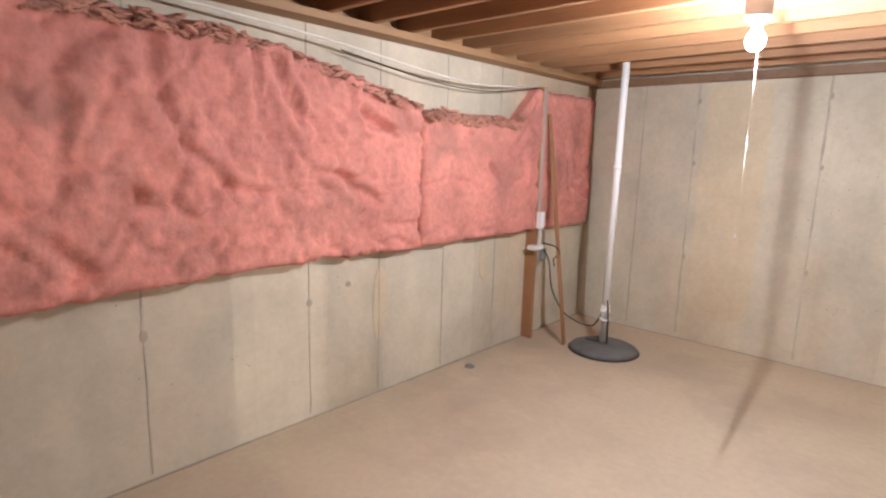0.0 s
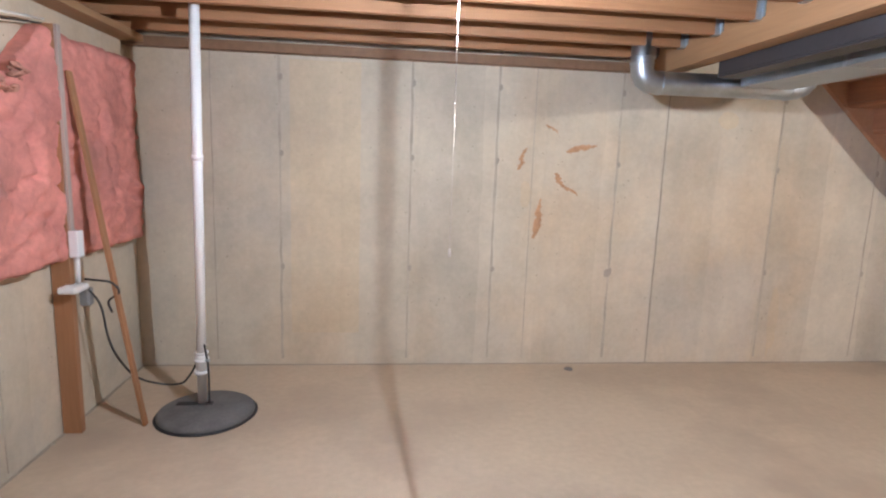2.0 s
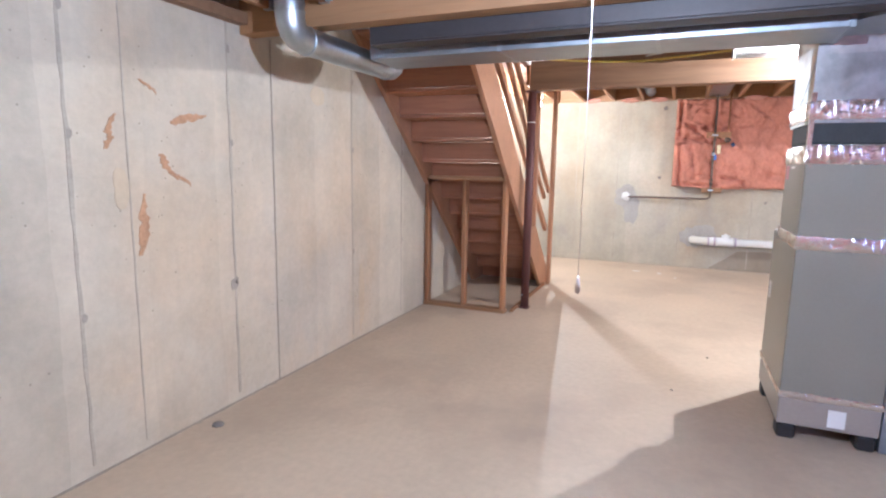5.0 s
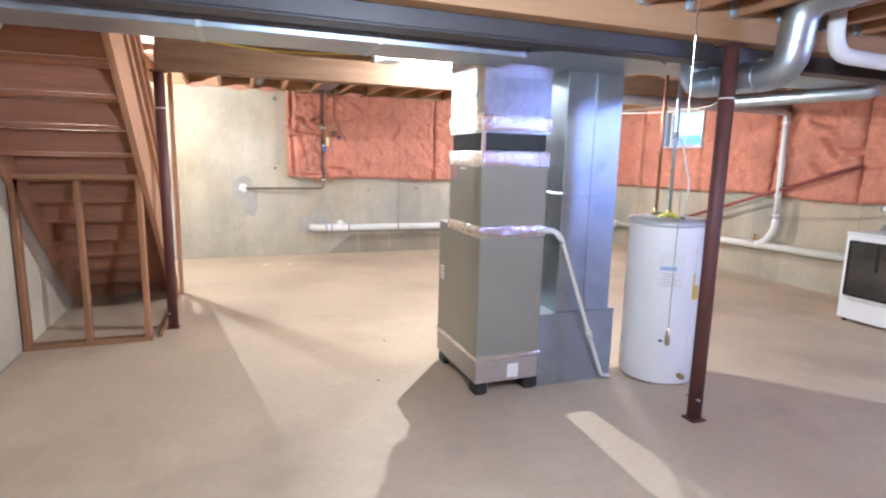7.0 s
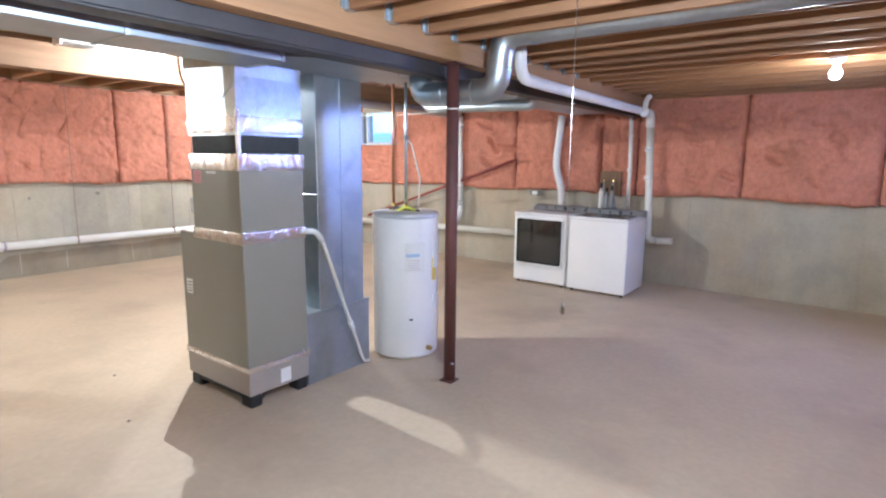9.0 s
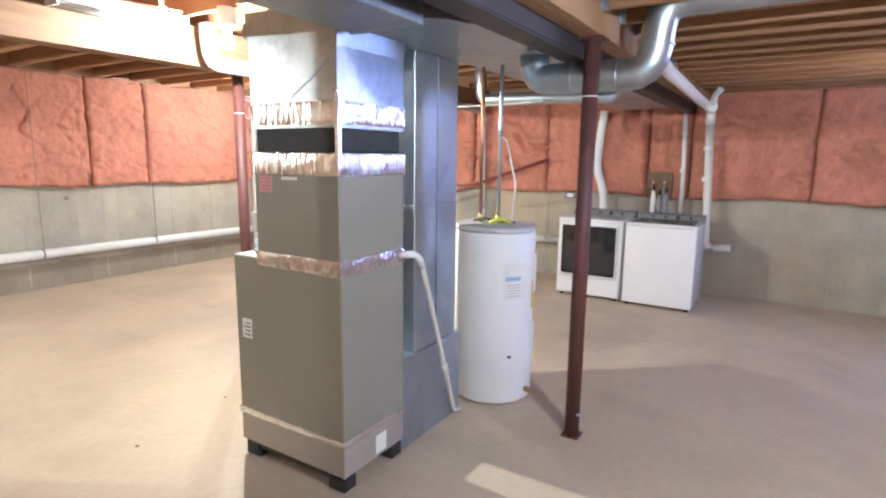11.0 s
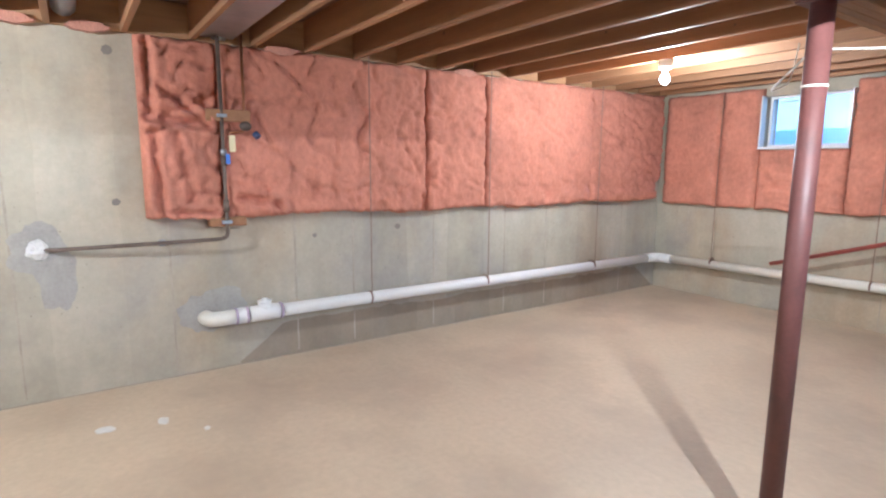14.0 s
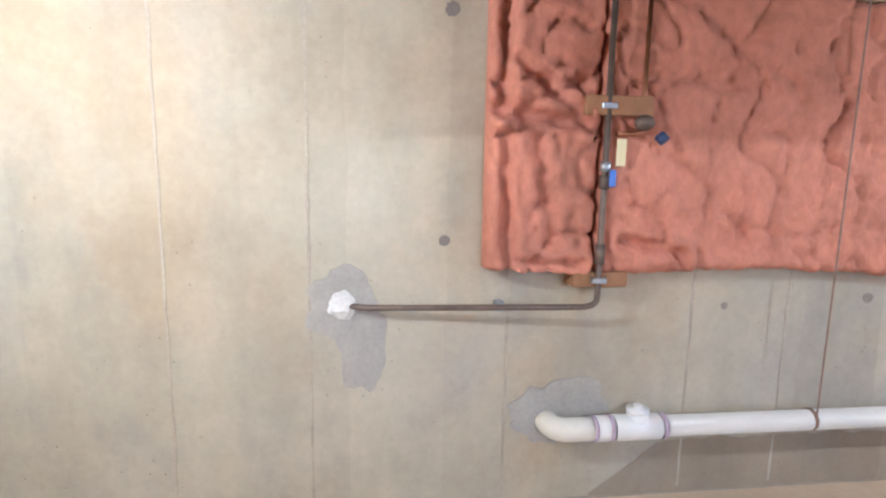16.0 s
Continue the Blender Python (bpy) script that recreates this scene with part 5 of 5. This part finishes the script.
DX = EAST - 0.10
dr = thing("drain_pipe", (DX, 0, 0.45), "white plastic drain pipe strapped along the wall", "pipe")
ZA, ZB = 0.425, 0.405
part("elbow", pipe([(EAST + 0.03, 3.00, ZA), (DX, 2.98, ZA), (DX, 2.76, ZA)], 0.057, 20, 0.09), PVC_OLD, dr, "cream plastic elbow into the wall")
part("coupling", cyl((DX, 2.79, ZA), (DX, 2.70, ZA), 0.062, n=24), PVC, dr)
for y in (2.80, 2.72, 2.45):
    part("primer_ring", cyl((DX, y, ZA), (DX, y - 0.018, ZA), 0.0635, n=24), PURPLE, dr, "purple primer stain")
part("cleanout_tee", cyl((DX, 2.69, ZA), (DX, 2.46, ZA), 0.063, n=24), PVC, dr)
part("cleanout_neck", cyl((DX, 2.57, ZA), (DX, 2.57, ZA + 0.085), 0.052, n=22), PVC, dr)
part("cleanout_plug", lathe((DX, 2.57, ZA + 0.085), [(0.056, 0), (0.056, 0.012), (0.022, 0.014), (0.022, 0.03)], 18), PVC, dr)
part("run", cyl((DX, 2.46, ZA), (DX, SOUTH + 0.2, ZB), 0.052, n=24), PVC, dr)
part("corner_elbow", pipe([(DX, SOUTH + 0.32, ZB), (DX, SOUTH + 0.10, ZB), (DX - 0.22, SOUTH + 0.10, ZB)], 0.058, 20, 0.10), PVC, dr)
part("run", cyl((DX - 0.2, SOUTH + 0.10, ZB), (2.76, SOUTH + 0.10, 0.50), 0.048, n=24), PVC_OLD, dr)
part("run", cyl((1.35, SOUTH + 0.10, 0.56), (1.05, SOUTH + 0.10, 0.58), 0.042, n=20), PVC_OLD, dr)
for y in (1.64, 0.33, -1.28):
    part("strap", box((DX - 0.045, y - 0.004, ZA + 0.04), (DX - 0.041, y + 0.004, HE + 0.02)), STRAP, dr, "thin rusty hanging strap")
    part("strap_loop", cyl((DX, y - 0.008, ZA), (DX, y + 0.008, ZA), 0.056, n=24), STRAP, dr)
for x in (6.9, 5.3):
    part("strap", box((x - 0.004, SOUTH + 0.115, 0.46), (x + 0.004, SOUTH + 0.119, 2.4)), STRAP, dr, "thin rusty hanging strap")
    part("strap_loop", cyl((x - 0.008, SOUTH + 0.10, 0.455), (x + 0.008, SOUTH + 0.10, 0.455), 0.052, n=24), STRAP, dr)
part("wye", pipe([(4.50, SOUTH + 0.10, 0.47), (4.36, SOUTH + 0.11, 0.54), (4.24, SOUTH + 0.14, 0.70), (4.22, SOUTH + 0.15, 0.85)], 0.046, 18, 0.08), PVC, dr)
part("vent_riser", pipe([(4.22, SOUTH + 0.15, 0.84), (4.23, SOUTH + 0.16, 2.20)], 0.036, 18), PVC, dr)
for z in (0.86, 1.12, 1.55, 2.05):
    part("coupling", cyl((4.225, SOUTH + 0.155, z), (4.225, SOUTH + 0.155, z + 0.05), 0.042, n=18), PVC, dr)
part("stub", cyl((4.55, SOUTH + 0.10, 0.53), (4.55, SOUTH + 0.10, 0.60), 0.022, n=12), BRASS, dr, "tan pipe stub")

# ---- white vent pipe along the beam and down behind the washer ----
vp = thing("vent_pipe", (1.3, -2.3, 0.6), "white plastic waste pipe running under the joists and down the wall", "pipe")
VX = 1.355
part("run", pipe([(1.235, 1.07, 2.4), (1.235, 1.07, 2.125), (1.28, 0.6, 2.125), (1.34, -1.5, 2.12), (VX, -2.25, 2.12)], 0.042, 18, 0.3), PVC, vp)
part("corner", pipe([(VX, -2.12, 2.115), (VX, -2.33, 2.115), (VX, -2.34, 1.95)], 0.05, 18, 0.09), PVC, vp)
part("drop", pipe([(VX, -2.34, 2.0), (1.30, -2.34, 0.85), (1.30, -2.36, 0.62), (1.27, -2.50, 0.58)], 0.042, 18, 0.1), PVC_OLD, vp)
for z in (2.0, 1.72, 1.38, 0.9):
    part("coupling", cyl((VX - 0.03 * (2.0 - z) / 1.1, -2.34, z), (VX - 0.03 * (2.0 - z) / 1.1, -2.34, z - 0.05), 0.049, n=18), PVC, vp)
part("tee", cyl((1.29, -1.85, 2.10), (1.31, -1.98, 2.10), 0.052, n=18), PVC, vp)
part("stub", pipe([(1.29, -1.88, 2.11), (1.27, -1.85, 2.22), (1.22, -1.80, 2.26)], 0.03, 12, 0.05), PVC, vp)
part("standpipe", pipe([(1.60, -2.45, 0.8), (1.60, -2.46, 1.4), (1.63, -2.47, 2.12)], 0.024, 14), PVC, vp, "slim white standpipe")
part("coupling", cyl((1.61, -2.46, 1.42), (1.61, -2.46, 1.46), 0.03, n=14), PVC, vp)
part("coupling", cyl((1.62, -2.465, 1.85), (1.62, -2.465, 1.88), 0.03, n=14), PVC, vp)

# ---- red bar against the south wall ----
rb = thing("red_bar", (6.2, SOUTH + 0.2, 0.55), "long dark red steel bar leaning along the wall above the drain", "bar")
part("bar", pipe([(6.20, SOUTH + 0.17, 0.545), (3.25, SOUTH + 0.16, 1.55)], 0.022, 12), STEEL_BAR, rb)

# ---- cables ----
def cable(pts, r, m, label, radius=0.3):
    return solo("cable", pipe(pts, r, 8, radius, 6), m, label, "cable")


cable([(WEST + 0.13, 0.4, 2.24), (WEST + 0.14, 1.75, 2.19), (WEST + 0.15, 2.5, 2.15), (WEST + 0.15, 3.2, 2.08), (WEST + 0.13, 3.7, 2.06), (WEST + 0.12, 4.1, 2.08), (WEST + 0.11, 4.55, 2.14)], 0.006, CABLE_W, "white cable sagging along the top of the west wall")
cable([(WEST + 0.10, 2.6, 2.12), (WEST + 0.11, 3.3, 2.03), (WEST + 0.10, 3.9, 2.02), (WEST + 0.10, 4.55, 2.12)], 0.004, CABLE_B, "thin dark cable sagging along the west wall")
cable([(4.205, 4.60, 2.48), (4.205, 4.31, 2.445), (4.205, 4.0, 2.415), (4.20, 3.65, 2.40), (4.20, 3.36, 2.415), (4.19, 3.03, 2.435), (4.12, 2.83, 2.44), (3.96, 2.60, 2.435)], 0.008, YELLOW, "yellow electrical cable stapled along the dropped beam")
cable([(4.19, 3.6, 2.44), (4.0, 3.35, 2.44), (3.95, 2.6, 2.44), (3.9, 2.2, 2.45)], 0.006, CABLE_W, "white electrical cable above the strip light")
cable([(1.51, 1.50, 1.90), (2.2, 0.9, 1.93), (3.0, 0.7, 1.95), (3.6, 1.1, 1.97), (4.27, 1.46, 2.02)], 0.004, CABLE_W, "thin white cord strung between the steel posts")
cable([(4.33, 1.48, 2.02), (4.9, 0.6, 1.99), (5.2, -0.3, 2.15), (5.3, -0.6, 2.46)], 0.004, CABLE_W, "thin white cord strung from the steel post")
cable([(4.30, 1.45, 1.88), (4.45, 1.30, 1.86), (4.55, 1.2, 1.88)], 0.004, CABLE_W, "loose white cord end at the steel post")

# ---- ducts high between the east joists ----
hd = thing("joist_duct", (6.5, 2.5, 2.5), "dull grey sheet metal duct tucked between the east joists", "duct")
part("section", box((5.2, 2.70, HE + 0.03), (EAST - 0.06, 2.97, DECK_E - 0.01), 0.003), GALV_DULL, hd)
part("collar", cyl((EAST - 0.06, 2.80, HE + 0.02), (EAST - 0.06, 2.80, HE + 0.06), 0.05, n=16), GALV, hd)
ve = thing("vent_stub", (7.6, 3.75, 2.58), "round grey duct stub between the east joists", "duct")
part("pipe", cyl((6.9, 3.72, 2.58), (7.7, 3.72, 2.58), 0.07, n=20), GALV_DULL, ve)
